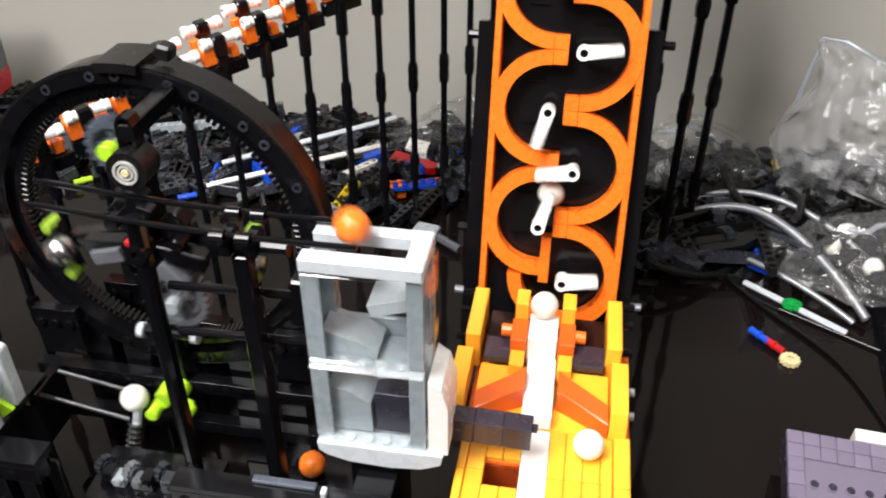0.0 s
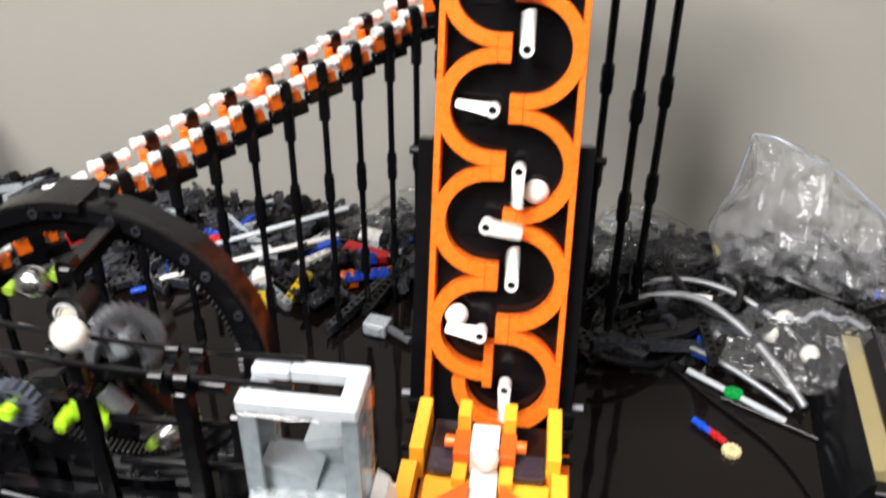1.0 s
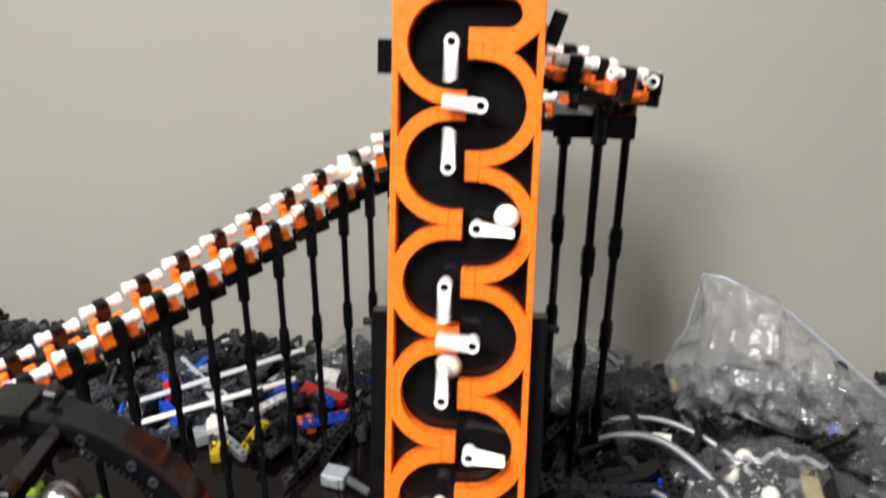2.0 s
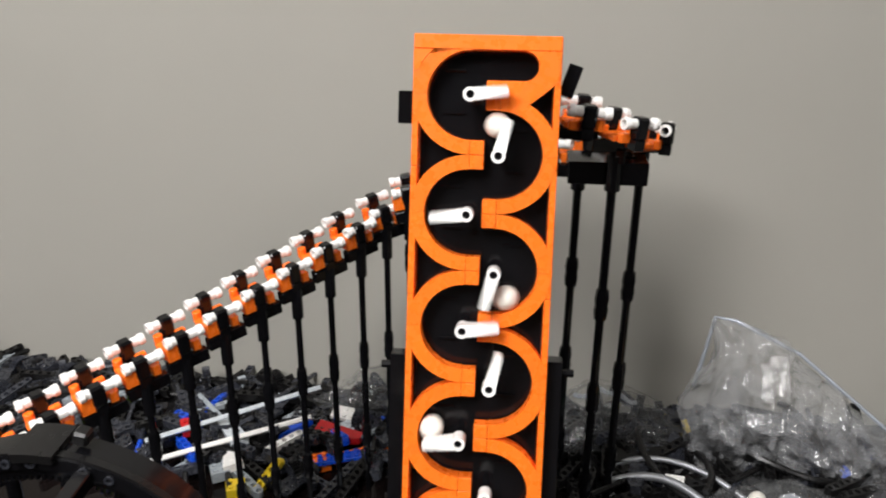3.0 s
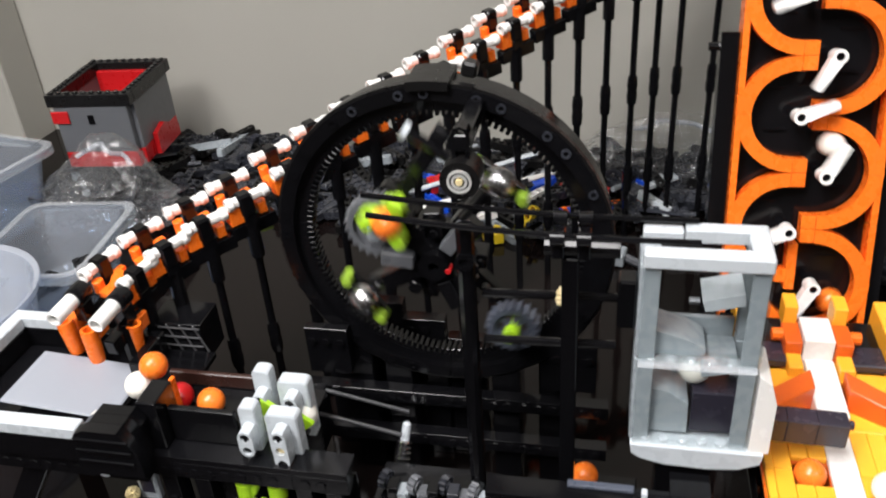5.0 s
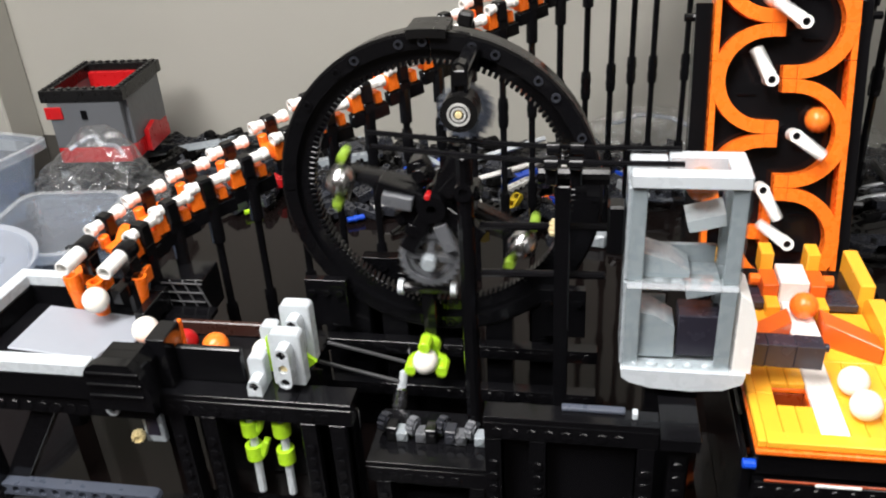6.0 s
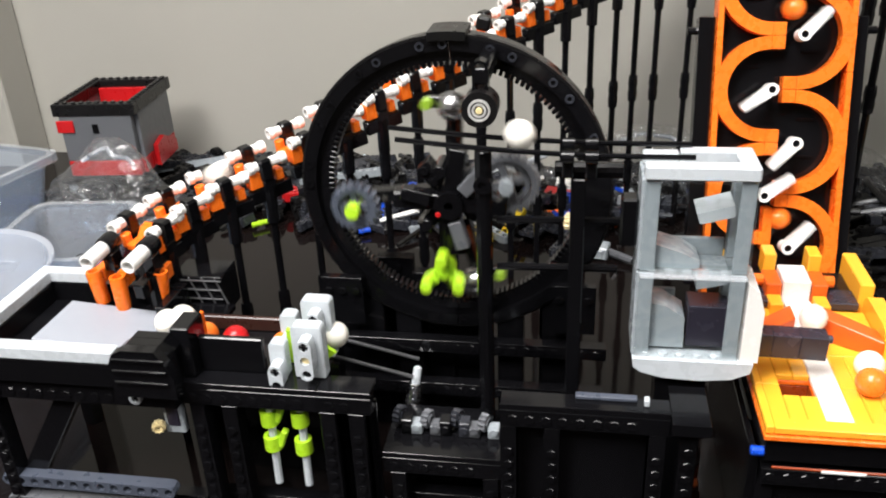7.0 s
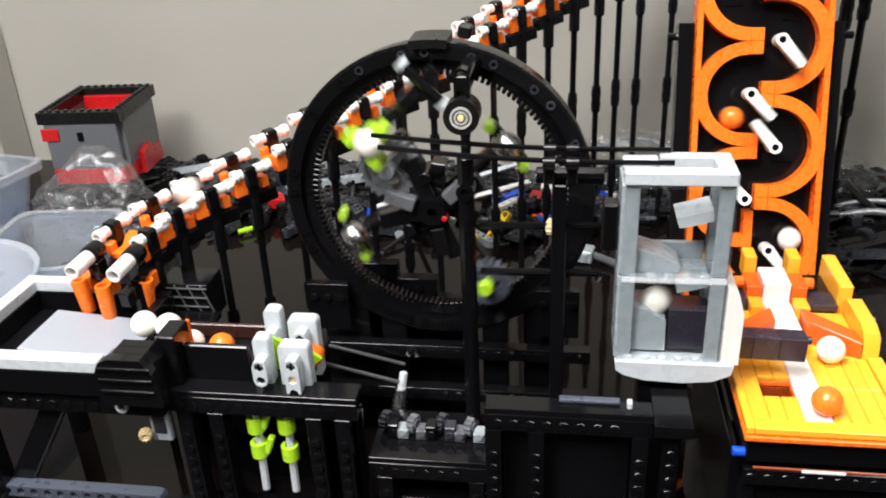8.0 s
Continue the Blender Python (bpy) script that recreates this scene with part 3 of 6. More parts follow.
        stud_row(b, (s * 0.066 - 0.008, -w - 0.006, -0.060), (0.008, 0, 0), 3, (0, -1, 0))
        part("corner_plate", b, BLACK, ring)


build_ring()

carrier = empty("gear_carrier", pose(RX, -0.078, RZ), "spinning black four-armed carrier with gears and metal weights", "gear carrier")


def build_carrier():
    for k, (a, n) in enumerate(((0, 7), (178, 5), (99, 6), (-98, 6))):
        b = bmesh.new()
        beam(b, n, pose(0.007, 0.0075, 0))
        part("arm", b, BLACK, carrier).matrix_basis = pose(0, 0, 0, 0, -a, 0)
        b = bmesh.new()
        box(b, 0.006, 0.030, -0.012, -0.004, -0.0045, 0.0045, 0.0005)
        part("inner_arm", b, BLACK, carrier).matrix_basis = pose(0, 0, 0, 0, -a + 8, 0)
        b = bmesh.new()
        box(b, 0.010, 0.024, -0.006, 0.006, -0.0040, 0.0040, 0.0005)
        stud_row(b, (0.013, -0.006, 0), (0.008, 0, 0), 2, (0, -1, 0))
        part("spacer_brick", b, [BLACK, DKGREY, BLACK, BLACK][k], carrier).matrix_basis = pose(0, 0, 0, 0, -a - 42, 0)
    for mat, cap, r, a, d in ((BEAMGREY, LIME, 0.0135, 0, 0.0525), (DKGREY, GREY, 0.0170, 194, 0.0320)):
        m = pose(0, 0, 0, 0, -a, 0) @ pose(d, -0.006, 0)
        b = bmesh.new()
        gear(b, r, 20 if r < 0.016 else 24, 0.008)
        g = part("planet_gear", b, mat, carrier)
        g.matrix_basis = m
        b = bmesh.new()
        rod(b, (0, -0.0105, 0), (0, 0.012, 0), 0.0040, 10)
        c = part("gear_cap", b, cap, g, "lime gear cap" if cap is LIME else "")
    for k, a in enumerate((99, -98)):
        r = 0.0078
        m = pose(0, 0, 0, 0, -a, 0) @ pose(0.0505, -0.004, 0)
        for s in (-1, 1):
            b = bmesh.new()
            rod(b, (0, -0.002, s * 0.0135), (0, 0.008, s * 0.0135), 0.0028, 10)
            part("lime_prong", b, LIME_DIM, carrier, "lime pin end beside the weight").matrix_basis = m
            b = bmesh.new()
            box(b, -0.003, 0.003, 0.004, 0.0085, min(0, s * 0.0140), max(0, s * 0.0140), 0.0005)
            part("prong_arm", b, BLACK, carrier).matrix_basis = m
        b = bmesh.new()
        bmesh.ops.create_uvsphere(b, u_segments=20, v_segments=12, radius=r)
        w = part("weight_ball", b, STEELBALL, carrier, "polished metal counterweight")
        w.matrix_basis = m
        b = bmesh.new()
        rod(b, (0.02, 0.003, 0), (0.043, 0.003, 0), 0.0030, 8)
        part("weight_arm", b, BLACK, carrier).matrix_basis = pose(0, 0, 0, 0, -a, 0)
    for k in range(6):
        m = pose(0, 0, 0, 0, 60 * k + 20, 0)
        b = bmesh.new()
        if k % 2:
            rod(b, (0.018, -0.013, 0), (0.018, 0.006, 0), 0.0036, 10)
        else:
            box(b, 0.010, 0.026, -0.015, -0.008, -0.0036, 0.0036, 0.0005)
        part("link_piece", b, [BLACK, BLACK, DKGREY, BLACK, DKGREY, BLACK][k], carrier).matrix_basis = m
    b = bmesh.new()
    tube(b, (0, -0.016, 0), (0, 0.02, 0), 0.0075, 0.0025, 16)
    part("hub", b, BLACK, carrier)
    b = bmesh.new()
    rod(b, (0.006, -0.0165, 0.004), (0.006, -0.010, 0.004), 0.0016, 8)
    part("hub_pin", b, RED, carrier, "red hub pin")


build_carrier()

claw = empty("ball_claw", pose(-0.2, -0.1, 0.1), "lime three-pronged gripper on a black link", "gripper")


def build_claw():
    for k in range(3):
        m = pose(0, 0, 0, 0, 120 * k - 90, 0)
        b = bmesh.new()
        rod(b, (0.0100, -0.0035, 0), (0.0100, 0.007, 0), 0.0034, 10)
        box(b, 0.0045, 0.0105, 0.0035, 0.0090, -0.0030, 0.0030, 0.0006)
        part("prong", b, LIME, claw).matrix_basis = m
    b = bmesh.new()
    tube(b, (0, 0.0085, 0), (0, 0.016, 0), 0.0060, 0.0022, 12)
    part("collar", b, LIME, claw)
    b = bmesh.new()
    box(b, -0.0038, 0.0038, 0.0165, 0.0235, 0.0, 0.046, 0.0006)
    part("link", b, BLACK, claw, "black link arm")
    b = bmesh.new()
    rod(b, (-0.013, 0.017, 0.036), (0.013, 0.017, 0.036), 0.0028, 10)
    part("link_axle", b, BLACK, claw, "black link axle")
    for s in (-1, 1):
        b = bmesh.new()
        tube(b, (s * 0.013, 0.017, 0.036), (s * 0.016, 0.017, 0.036), 0.0042, 0.0020, 12)
        part("axle_bush", b, PALE, claw, "pale grey axle bush")


build_claw()


# ---- the clear drop box ----
# Clear plastic edge; its milkiness stands in for the highlights along it.
LIPMAT = clear("clear_ledge", (0.92, 0.94, 0.95), 0.06, 0.22)
drop = empty("drop_box", pose(-0.0673, -0.1275, 0.0), "tall light grey box with two clear panes and inner ramps", "drop box")


def build_drop():
    X, Y = 0.0242, 0.0135
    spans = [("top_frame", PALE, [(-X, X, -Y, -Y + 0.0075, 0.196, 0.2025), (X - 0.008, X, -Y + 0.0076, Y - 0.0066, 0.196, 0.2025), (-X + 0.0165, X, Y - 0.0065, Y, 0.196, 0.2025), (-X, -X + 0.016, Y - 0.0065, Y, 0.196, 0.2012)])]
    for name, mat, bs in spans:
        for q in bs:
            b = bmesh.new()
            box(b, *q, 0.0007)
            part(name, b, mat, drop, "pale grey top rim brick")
    for z0, z1 in ((0.1505, 0.1955), (0.1045, 0.1500)):
        for sx in (-1, 1):
            for sy in (-1, 1):
                b = bmesh.new()
                x, y = sx * (X - 0.0038), sy * (Y - 0.0040)
                if sy > 0:
                    box(b, x - 0.0036, x + 0.0036, y - 0.0036, y + 0.0038, z0, z1, 0.0004)
                else:
                    box(b, x - 0.0034, x + 0.0034, -Y + 0.0022, -Y + 0.0034, z0, z1, 0.0004)
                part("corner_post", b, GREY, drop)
        b = bmesh.new()
        box(b, -X + 0.0002, X - 0.0002, -Y, -Y + 0.0016, z0 + 0.0002, z1 - 0.0002, 0.0006)
        box(b, -X + 0.0002, X - 0.0002, -Y, -Y + 0.0070, z0 + 0.0002, z0 + 0.0022, 0.0006)
        part("pane", b, PANE, drop, "clear front pane").visible_shadow = False
        for sx in (-1, 1):
            b = bmesh.new()
            box(b, sx * X - 0.0009, sx * X + 0.0009, -Y + 0.0030, Y, z0 + 0.0004, z1 - 0.0004, 0.0004)
            if sx > 0 and z0 < 0.12:
                b.free()
                continue
            part("side_panel", b, GREY if sx < 0 else PANE, drop)
    for z in (0.1488, 0.1046):
        b = bmesh.new()
        box(b, -X + 0.0004, X - 0.0004, -Y - 0.0022, -Y + 0.0075, z, z + 0.0016, 0.0005)
        stud_row(b, (-X + 0.006, -Y + 0.003, z + 0.0016), (0.008, 0, 0), 5, (0, 0, 1), 0.0022, 0.0010)
        part("pane_lip", b, LIPMAT, drop, "clear ledge of the pane, milky for its highlight").visible_shadow = False
    # back frame and inner ramps
    b = bmesh.new()
    box(b, -X + 0.008, X - 0.008, Y - 0.003, Y - 0.0005, 0.148, 0.158, 0.0004)
    box(b, -X + 0.008, -X + 0.020, Y - 0.003, Y - 0.0005, 0.106, 0.130, 0.0004)
    part("back_brick", b, GREY, drop)
    for pts, lab in (([(0.000, 0.1780), (0.0158, 0.1825), (0.0165, 0.1770), (0.0045, 0.1735), (0.0015, 0.1732)], "pale curved upper ramp"),
                     ([(-0.0195, 0.163), (-0.004, 0.158), (0.0035, 0.1535), (0.003, 0.1505), (-0.0195, 0.1505)], "grey curved ramp"),
                     ([(0.002, 0.1495), (0.0165, 0.1495), (0.0165, 0.143), (0.003, 0.1395)], "grey middle ramp"),
                     ([(-0.0195, 0.132), (-0.010, 0.130), (-0.001, 0.124), (-0.0005, 0.1075), (-0.0195, 0.1075)], "grey curved lower ramp")):
        b = bmesh.new()
        prism(b, pts, -0.007, 0.0095)
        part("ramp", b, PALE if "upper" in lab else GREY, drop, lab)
    b = bmesh.new()
    box(b, 0.0005, 0.0195, -0.006, 0.0090, 0.1078, 0.130, 0.0005)
    part("inner_chute", b, PLUM, drop, "dark slate inner chute")
    b = bmesh.new()
    out = [(-0.0244, 0.1042), (0.0315, 0.1042), (0.0305, 0.0990), (0.022, 0.0950), (0.008, 0.0935), (-0.010, 0.0942), (-0.020, 0.0968), (-0.0238, 0.0995)]
    prism(b, out, -Y - 0.0005, Y)
    part("base_tray", b, PALE, drop, "pale grey curved base")
    b = bmesh.new()
    stud_row(b, (-0.018, -0.0095, 0.1042), (0.008, 0, 0), 5, (0, 0, 1))
    part("base_studs", b, PALE, drop)
    b = bmesh.new()
    out = [(0.0252, 0.1044), (0.0335, 0.1044), (0.0335, 0.132), (0.0305, 0.142), (0.0252, 0.146)]
    prism(b, out, -Y + 0.001, Y - 0.001)
    part("outlet_cheek", b, WHITE, drop, "white rounded outlet cheek")
    b = bmesh.new()
    box(b, -0.012, 0.012, -0.008, 0.010, 0.0005, 0.0928, 0.0008)
    part("stand", b, BLACK, drop, "black stand column")
    b = bmesh.new()
    box(b, -0.033, -0.0252, -0.002, 0.008, 0.158, 0.182, 0.0010)
    part("rear_motor", b, BLACK, drop)


build_drop()

spout = empty("spout", None, "dark slate sloping spout of three bricks beside the box", "spout")
for i in range(3):
    b = bmesh.new()
    m = pose(-0.0374 + i * 0.0128, -0.1210, 0.1052 - i * 0.0003, 0, 1.4, -1)
    box(b, 0.0, 0.01275, -0.0050, 0.0050, -0.0060, 0.0066, 0.0003, m)
    part("spout_brick", b, PLUM, spout)
b = bmesh.new()
rod(b, (0.0010, -0.1215, 0.1082), (0.0034, -0.1215, 0.1080), 0.0021, 12)
part("end_pin", b, PLUM, spout)
b = bmesh.new()
box(b, -0.0400, -0.0376, -0.1255, -0.1165, 0.0985, 0.1115, 0.0004)
part("spout_collar", b, BLACK, spout)

guide = empty("guide_rails", None, "pair of thin grey-black flexible guide rods", "guide rails")


def build_guide():
    for y, x0 in ((-0.1335, -0.2030), (-0.1165, -0.2100)):
        b = bmesh.new()
        pts = []
        for k in range(13):
            u = k / 12
            pts.append((x0 + (-0.0700 - x0) * u, y + 0.001 * u, 0.2105 - 0.0066 * u - 0.0022 * math.sin(math.pi * u)))
        sweep(b, pts, 0.0013)
        part("guide_rod", b, BLACK, guide)
    for x in (-0.125, -0.1145):
        b = bmesh.new()
        for y in (-0.1335, -0.1165):
            tube(b, (x - 0.0028, y, 0.2035), (x + 0.0028, y, 0.2035), 0.0030, 0.0014, 12)
        box(b, x - 0.0026, x + 0.0026, -0.131, -0.119, 0.1920, 0.2010, 0.0006)
        part("rod_clip", b, BLACK, guide)
    b = bmesh.new()
    rod(b, (-0.131, -0.125, 0.1945), (-0.100, -0.125, 0.1945), 0.0038, 10)
    part("clip_axle", b, BLACK, guide)
    b = bmesh.new()
    box(b, -0.1235, -0.1165, -0.129, -0.121, 0.0005, 0.191, 0.0006)
    part("upright", b, BLACK, guide)
    b = bmesh.new()
    rod(b, (-0.1640, -0.125, 0.0005), (-0.1640, -0.125, 0.2030), 0.0040, 10)
    tube(b, (-0.1640, -0.130, 0.187), (-0.1640, -0.120, 0.187), 0.0044, 0.002, 10)
    part("middle_upright", b, BLACK, guide)
    for z in (0.166, 0.1405):
        b = bmesh.new()
        rod(b, (-0.1585, -0.120, z), (-0.100, -0.118, z), 0.0020, 8)
        part("tie_axle", b, BLACK, guide)


build_guide()
b = bmesh.new()
gear(b, 0.0042, 12, 0.0060, 0.0026, 0.0009)
part("tan_bush", b, TAN, guide, "small tan toothed bush").matrix_basis = pose(-0.1225, -0.1190, 0.1655, 0, 0, 80)


# ---- the orange receiving deck in front of the lift ----
deck = empty("receiving_deck", None, "brick deck, orange brightened and lane whitened for strong light", "brick deck")


def build_deck():
    def piece(name, mat, *boxes, label="", c=0.0005):
        b = bmesh.new()
        for q in boxes:
            box(b, *q, c)
        return part(name, b, mat, deck, label)

    Z = 0.0850
    # deck plates round the square drain hole
    xs = [-0.0275, -0.0192, -0.0112, -0.0032, 0.0092, 0.0170, 0.0250, 0.0330, 0.0385]
    for i in range(len(xs) - 1):
        x0, x1 = xs[i] + 0.0001, xs[i + 1] - 0.0001
        # A narrow strip of light on the deck is built as white tiles.
        lane = i == 3
        if i in (1, 2):
            piece("deck_plate", ORANGE_LIT, (x0, x1, -0.1560, -0.1362, Z - 0.0032, Z))
            piece("deck_plate", ORANGE_LIT, (x0, x1, -0.1198, -0.1000, Z - 0.0032, Z))
            continue
        piece("lane_tile" if lane else "deck_plate", WHITE if lane else ORANGE_LIT, (x0, x1, -0.1560, -0.1280, Z - 0.0032, Z), label="lane tile, white for the strip of light along it" if lane else "")
        piece("lane_tile" if lane else "deck_plate", WHITE if lane else ORANGE_LIT, (x0, x1, -0.1278, -0.1000, Z - 0.0032, Z), label="lane tile, white for the strip of light along it" if lane else "")
    for x0, x1 in ((-0.0315, -0.0277), (0.0387, 0.0462)):
        piece("edge_tile", ORANGE_LIT, (x0, x1, -0.1640, -0.1300, Z - 0.0028, Z + 0.0014))
        piece("edge_tile", ORANGE_LIT, (x0, x1, -0.1298, -0.0995, Z - 0.0028, Z + 0.0014))
    piece("front_edge", ORANGE_LIT, (-0.0275, 0.0385, -0.1640, -0.1562, Z - 0.0028, Z + 0.0010))
    for q in ((-0.0320, 0.0466, -0.1650, -0.1364), (-0.0320, 0.0466, -0.1196, -0.0300), (-0.0320, -0.0194, -0.1362, -0.1198), (-0.0030, 0.0466, -0.1362, -0.1198)):
        piece("deck_rim", ORANGE, (*q, Z - 0.0062, Z - 0.0034))
    # Hole walls take a darker orange, so the shade inside is in their colour.
    for q in ((-0.0198, -0.0192, -0.1362, -0.1198), (-0.0032, -0.0026, -0.1362, -0.1198), (-0.0192, -0.0032, -0.1368, -0.1362), (-0.0192, -0.0032, -0.1198, -0.1192)):
        piece("hole_wall", ORANGE_DK, (*q, 0.0560, Z - 0.0064), c=0.0001, label="orange hole wall, darkened for the shade inside")
    # gate: two sloping wedges meeting at the lane
    for s, x0, x1, h in ((-1, -0.0290, -0.0050, 0.006), (1, 0.0108, 0.0355, 0.006)):
        b = bmesh.new()
        a, c = (x0, x1) if s < 0 else (x1, x0)
        v = [(a, -0.1010), (a, -0.0880), (c, -0.0720), (c, -0.0860)]
        lo = [b.verts.new((x, y, Z + 0.0002)) for x, y in v]
        hi = [b.verts.new((x, y, Z + (0.0095 if k in (0, 1) else 0.0135))) for k, (x, y) in enumerate(v)]
        fs = [b.faces.new(lo), b.faces.new(hi)] + [b.faces.new((lo[k], lo[(k + 1) % 4], hi[(k + 1) % 4], hi[k])) for k in range(4)]
        bmesh.ops.recalc_face_normals(b, faces=fs)
        bmesh.ops.bevel(b, geom=b.edges[:], offset=0.0005, segments=1, affect="EDGES")
        part("gate_wedge", b, WEDGE, deck, "dark orange sloping gate wedge")
        piece("gate_step", ORANGE_LIT, (min(a, c), max(a, c), -0.0880 + 0.004, -0.0640, Z + 0.0002, Z + 0.0060))
    piece("rear_floor", ORANGE_LIT, (-0.0290, 0.0385, -0.0998, -0.0300, Z - 0.0032, Z - 0.0001))
    for x0, x1 in ((-0.0280, -0.0125), (0.0165, 0.0330)):
        piece("dark_tile", PLUM, (x0, x1, -0.0635, -0.0475, Z + 0.0060, Z + 0.0105), label="dark slate tile")
        piece("dark_tile", BLACK, (x0, x1, -0.0470, -0.0250, Z + 0.0002, Z + 0.0095), label="black filler brick")
    # raised lane up to the lift, white for the same strip of light
    piece("lane_tile", WHITE, (-0.0052, 0.0090, -0.0998, -0.0582, Z + 0.0002, Z + 0.0085), label="lane tile, white for the strip of light along it")
    piece("lane_tile", WHITE, (-0.0064, 0.0084, -0.0580, -0.0372, Z + 0.0002, Z + 0.0200), label="lane block, white for the strip of light on it")
    # lane cheeks
    for s, x in ((-1, -0.0110), (1, 0.0132)):
        piece("lane_cheek", ORANGE_LIT, (x - 0.0036, x + 0.0036, -0.0700, -0.0582, Z + 0.0002, Z + 0.0120))
        piece("lane_cheek", WEDGE, (x - 0.0042, x + 0.0042, -0.0578, -0.0402, Z + 0.0002, Z + 0.0180))
        piece("lane_cheek", ORANGE_LIT, (x - 0.0034, x + 0.0034, -0.0400, -0.0270, Z + 0.0140, Z + 0.0275))
        b = bmesh.new()
        rod(b, (x + s * 0.004, -0.047, Z + 0.0150), (x + s * 0.0095, -0.047, Z + 0.0150), 0.0034, 10)
        part("lane_pin", b, ORANGE, deck)
    # side walls with rounded ends
    for s, x in ((-1, -0.0370), (1, 0.0400)):
        b = bmesh.new()
        y0, y1, h = -0.1010, -0.0600, 0.0155
        prof = [(y1, 0), (y1, h - 0.004), (y1 - 0.004, h), (y0 + 0.010, h), (y0 + 0.004, h - 0.002), (y0 + 0.0008, h - 0.007), (y0, 0)]
        prism(b, [(-y, z) for y, z in prof], x - 0.0040, x + 0.0040, pose(0, 0, Z, 0, 0, -90))
        part("side_wall", b, ORANGE_LIT, deck)
        b = bmesh.new()
        box(b, x - s * 0.003 - 0.0038, x - s * 0.003 + 0.0038, -0.0595, -0.0200, Z - 0.002, Z + 0.0205, 0.0006)
        part("side_wall", b, ORANGE_LIT, deck)
        for y, z in ((-0.03, 0.012), (-0.045, 0.006), (-0.078, 0.010), (-0.090, 0.006), (-0.022, 0.018)):
            b = bmesh.new()
            rod(b, (x - s * 0.002, y, Z + z), (x + s * 0.0075, y, Z + z), 0.0022, 8)
            part("side_pin", b, BLACK if y > -0.06 else STEEL, deck)
    # base
    for q in ((-0.0300, 0.0440, -0.1610, -0.1370), (-0.0300, 0.0440, -0.1190, -0.0300), (-0.0300, -0.0200, -0.1369, -0.1191), (-0.0024, 0.0440, -0.1369, -0.1191)):
        piece("base", BLACK, (*q, 0.0640, Z - 0.0064), c=0.0003)
    piece("base_panel", BLACK, (-0.0345, 0.0440, -0.1540, -0.1500, 0.0005, 0.0638))
    piece("base_panel", BLACK, (-0.0345, -0.0310, -0.1498, -0.0300, 0.0005, 0.0638))
    piece("base_stripe", ORANGE_DK, (-0.0260, 0.0440, -0.1622, -0.1612, 0.0604, 0.0620))
    piece("base_stripe", WHITE, (-0.0040, 0.0160, -0.1632, -0.1623, 0.0602, 0.0620))
    b = bmesh.new()
    box(b, -0.0300, 0.0440, -0.1615, -0.1540, 0.0500, 0.0598, 0.0005)
    stud_row(b, (-0.026, -0.1615, 0.055), (0.008, 0, 0), 9, (0, -1, 0), 0.0026, 0.0006)
    part("base_beam", b, BLACK, deck)
    for x in (-0.030, 0.036):
        for y in (-0.157, -0.045):
            piece("base_leg", BLACK, (x, x + 0.008, y, y + 0.008, 0.0005, 0.0640))
    b = bmesh.new()
    rod(b, (-0.0360, -0.160, 0.069), (-0.0300, -0.160, 0.069), 0.0024, 10)
    part("blue_pin", b, BLUE, deck, "blue connector pin")


build_deck()


# ---- black frames along the front ----
def brick_frame(x0, x1, y0, y1, z1, cols, name="support_stand", label="glossy black brick frame with rows of pin holes", panel=True):
    thing = empty(name, None, label, "brick frame")

    def piece(nm, *q, studs=None, mat=BLACK):
        b = bmesh.new()
        box(b, *q, 0.00015)
        if studs:
            stud_row(b, *studs)
        return part(nm, b, mat, thing)

    piece("top_plate", x0, x1, y0, y1, z1 - 0.0032, z1)
    n = int((x1 - x0) / 0.008) - 1
    piece("front_beam", x0, x1, y0 - 0.0001, y0 + 0.0078, z1 - 0.0130, z1 - 0.0034, studs=((x0 + 0.006, y0 - 0.0001, z1 - 0.0085), (0.008, 0, 0), n, (0, -1, 0), 0.0027, 0.0007))
    for x in cols:
        piece("column", x, x + 0.0078, y0, y0 + 0.0100, 0.0005, z1 - 0.0132, studs=((x + 0.0039, y0, 0.006), (0, 0, 0.008), int((z1 - 0.02) / 0.008), (0, -1, 0), 0.0024, 0.0015))
        piece("column", x, x + 0.0078, y1 - 0.0100, y1, 0.0005, z1 - 0.0034)
    # Added black sheet that makes the inside of the frame come out dark.
    if panel:
        piece("back_panel", x0 + 0.001, x1 - 0.001, y1 - 0.0125 if y1 - y0 > 0.03 else y1 - 0.0004, y1 - 0.0105 if y1 - y0 > 0.03 else y1 + 0.0015, 0.0005, z1 - 0.0135)
    piece("bottom_beam", x0, x1, y0 + 0.0102, y0 + 0.0180, 0.0005, 0.0090)
    return thing


brick_frame(-0.3170, -0.2450, -0.1640, -0.1080, 0.0900, (-0.3135, -0.2962))
brick_frame(-0.2448, -0.2175, -0.1640, -0.1500, 0.0900, (-0.2442, -0.2294), label="narrow glossy black brick frame beside the feeder")
right_frame = brick_frame(-0.1535, -0.0740, -0.1640, -0.1530, 0.0895, (-0.1535, -0.1325, -0.0830))
b = bmesh.new()
box(b, -0.0738, -0.0565, -0.1715, -0.1410, 0.0830, 0.0895, 0.00015)
box(b, -0.0690, -0.0610, -0.1660, -0.1560, 0.0005, 0.0828, 0.0005)
stud_row(b, (-0.0650, -0.166, 0.006), (0, 0, 0.008), 9, (0, -1, 0), 0.0024, 0.0015)
part("corner_column", b, BLACK, right_frame)
b = bmesh.new()
box(b, -0.1180, -0.0890, -0.1570, -0.1532, 0.0896, 0.0918, 0.0005)
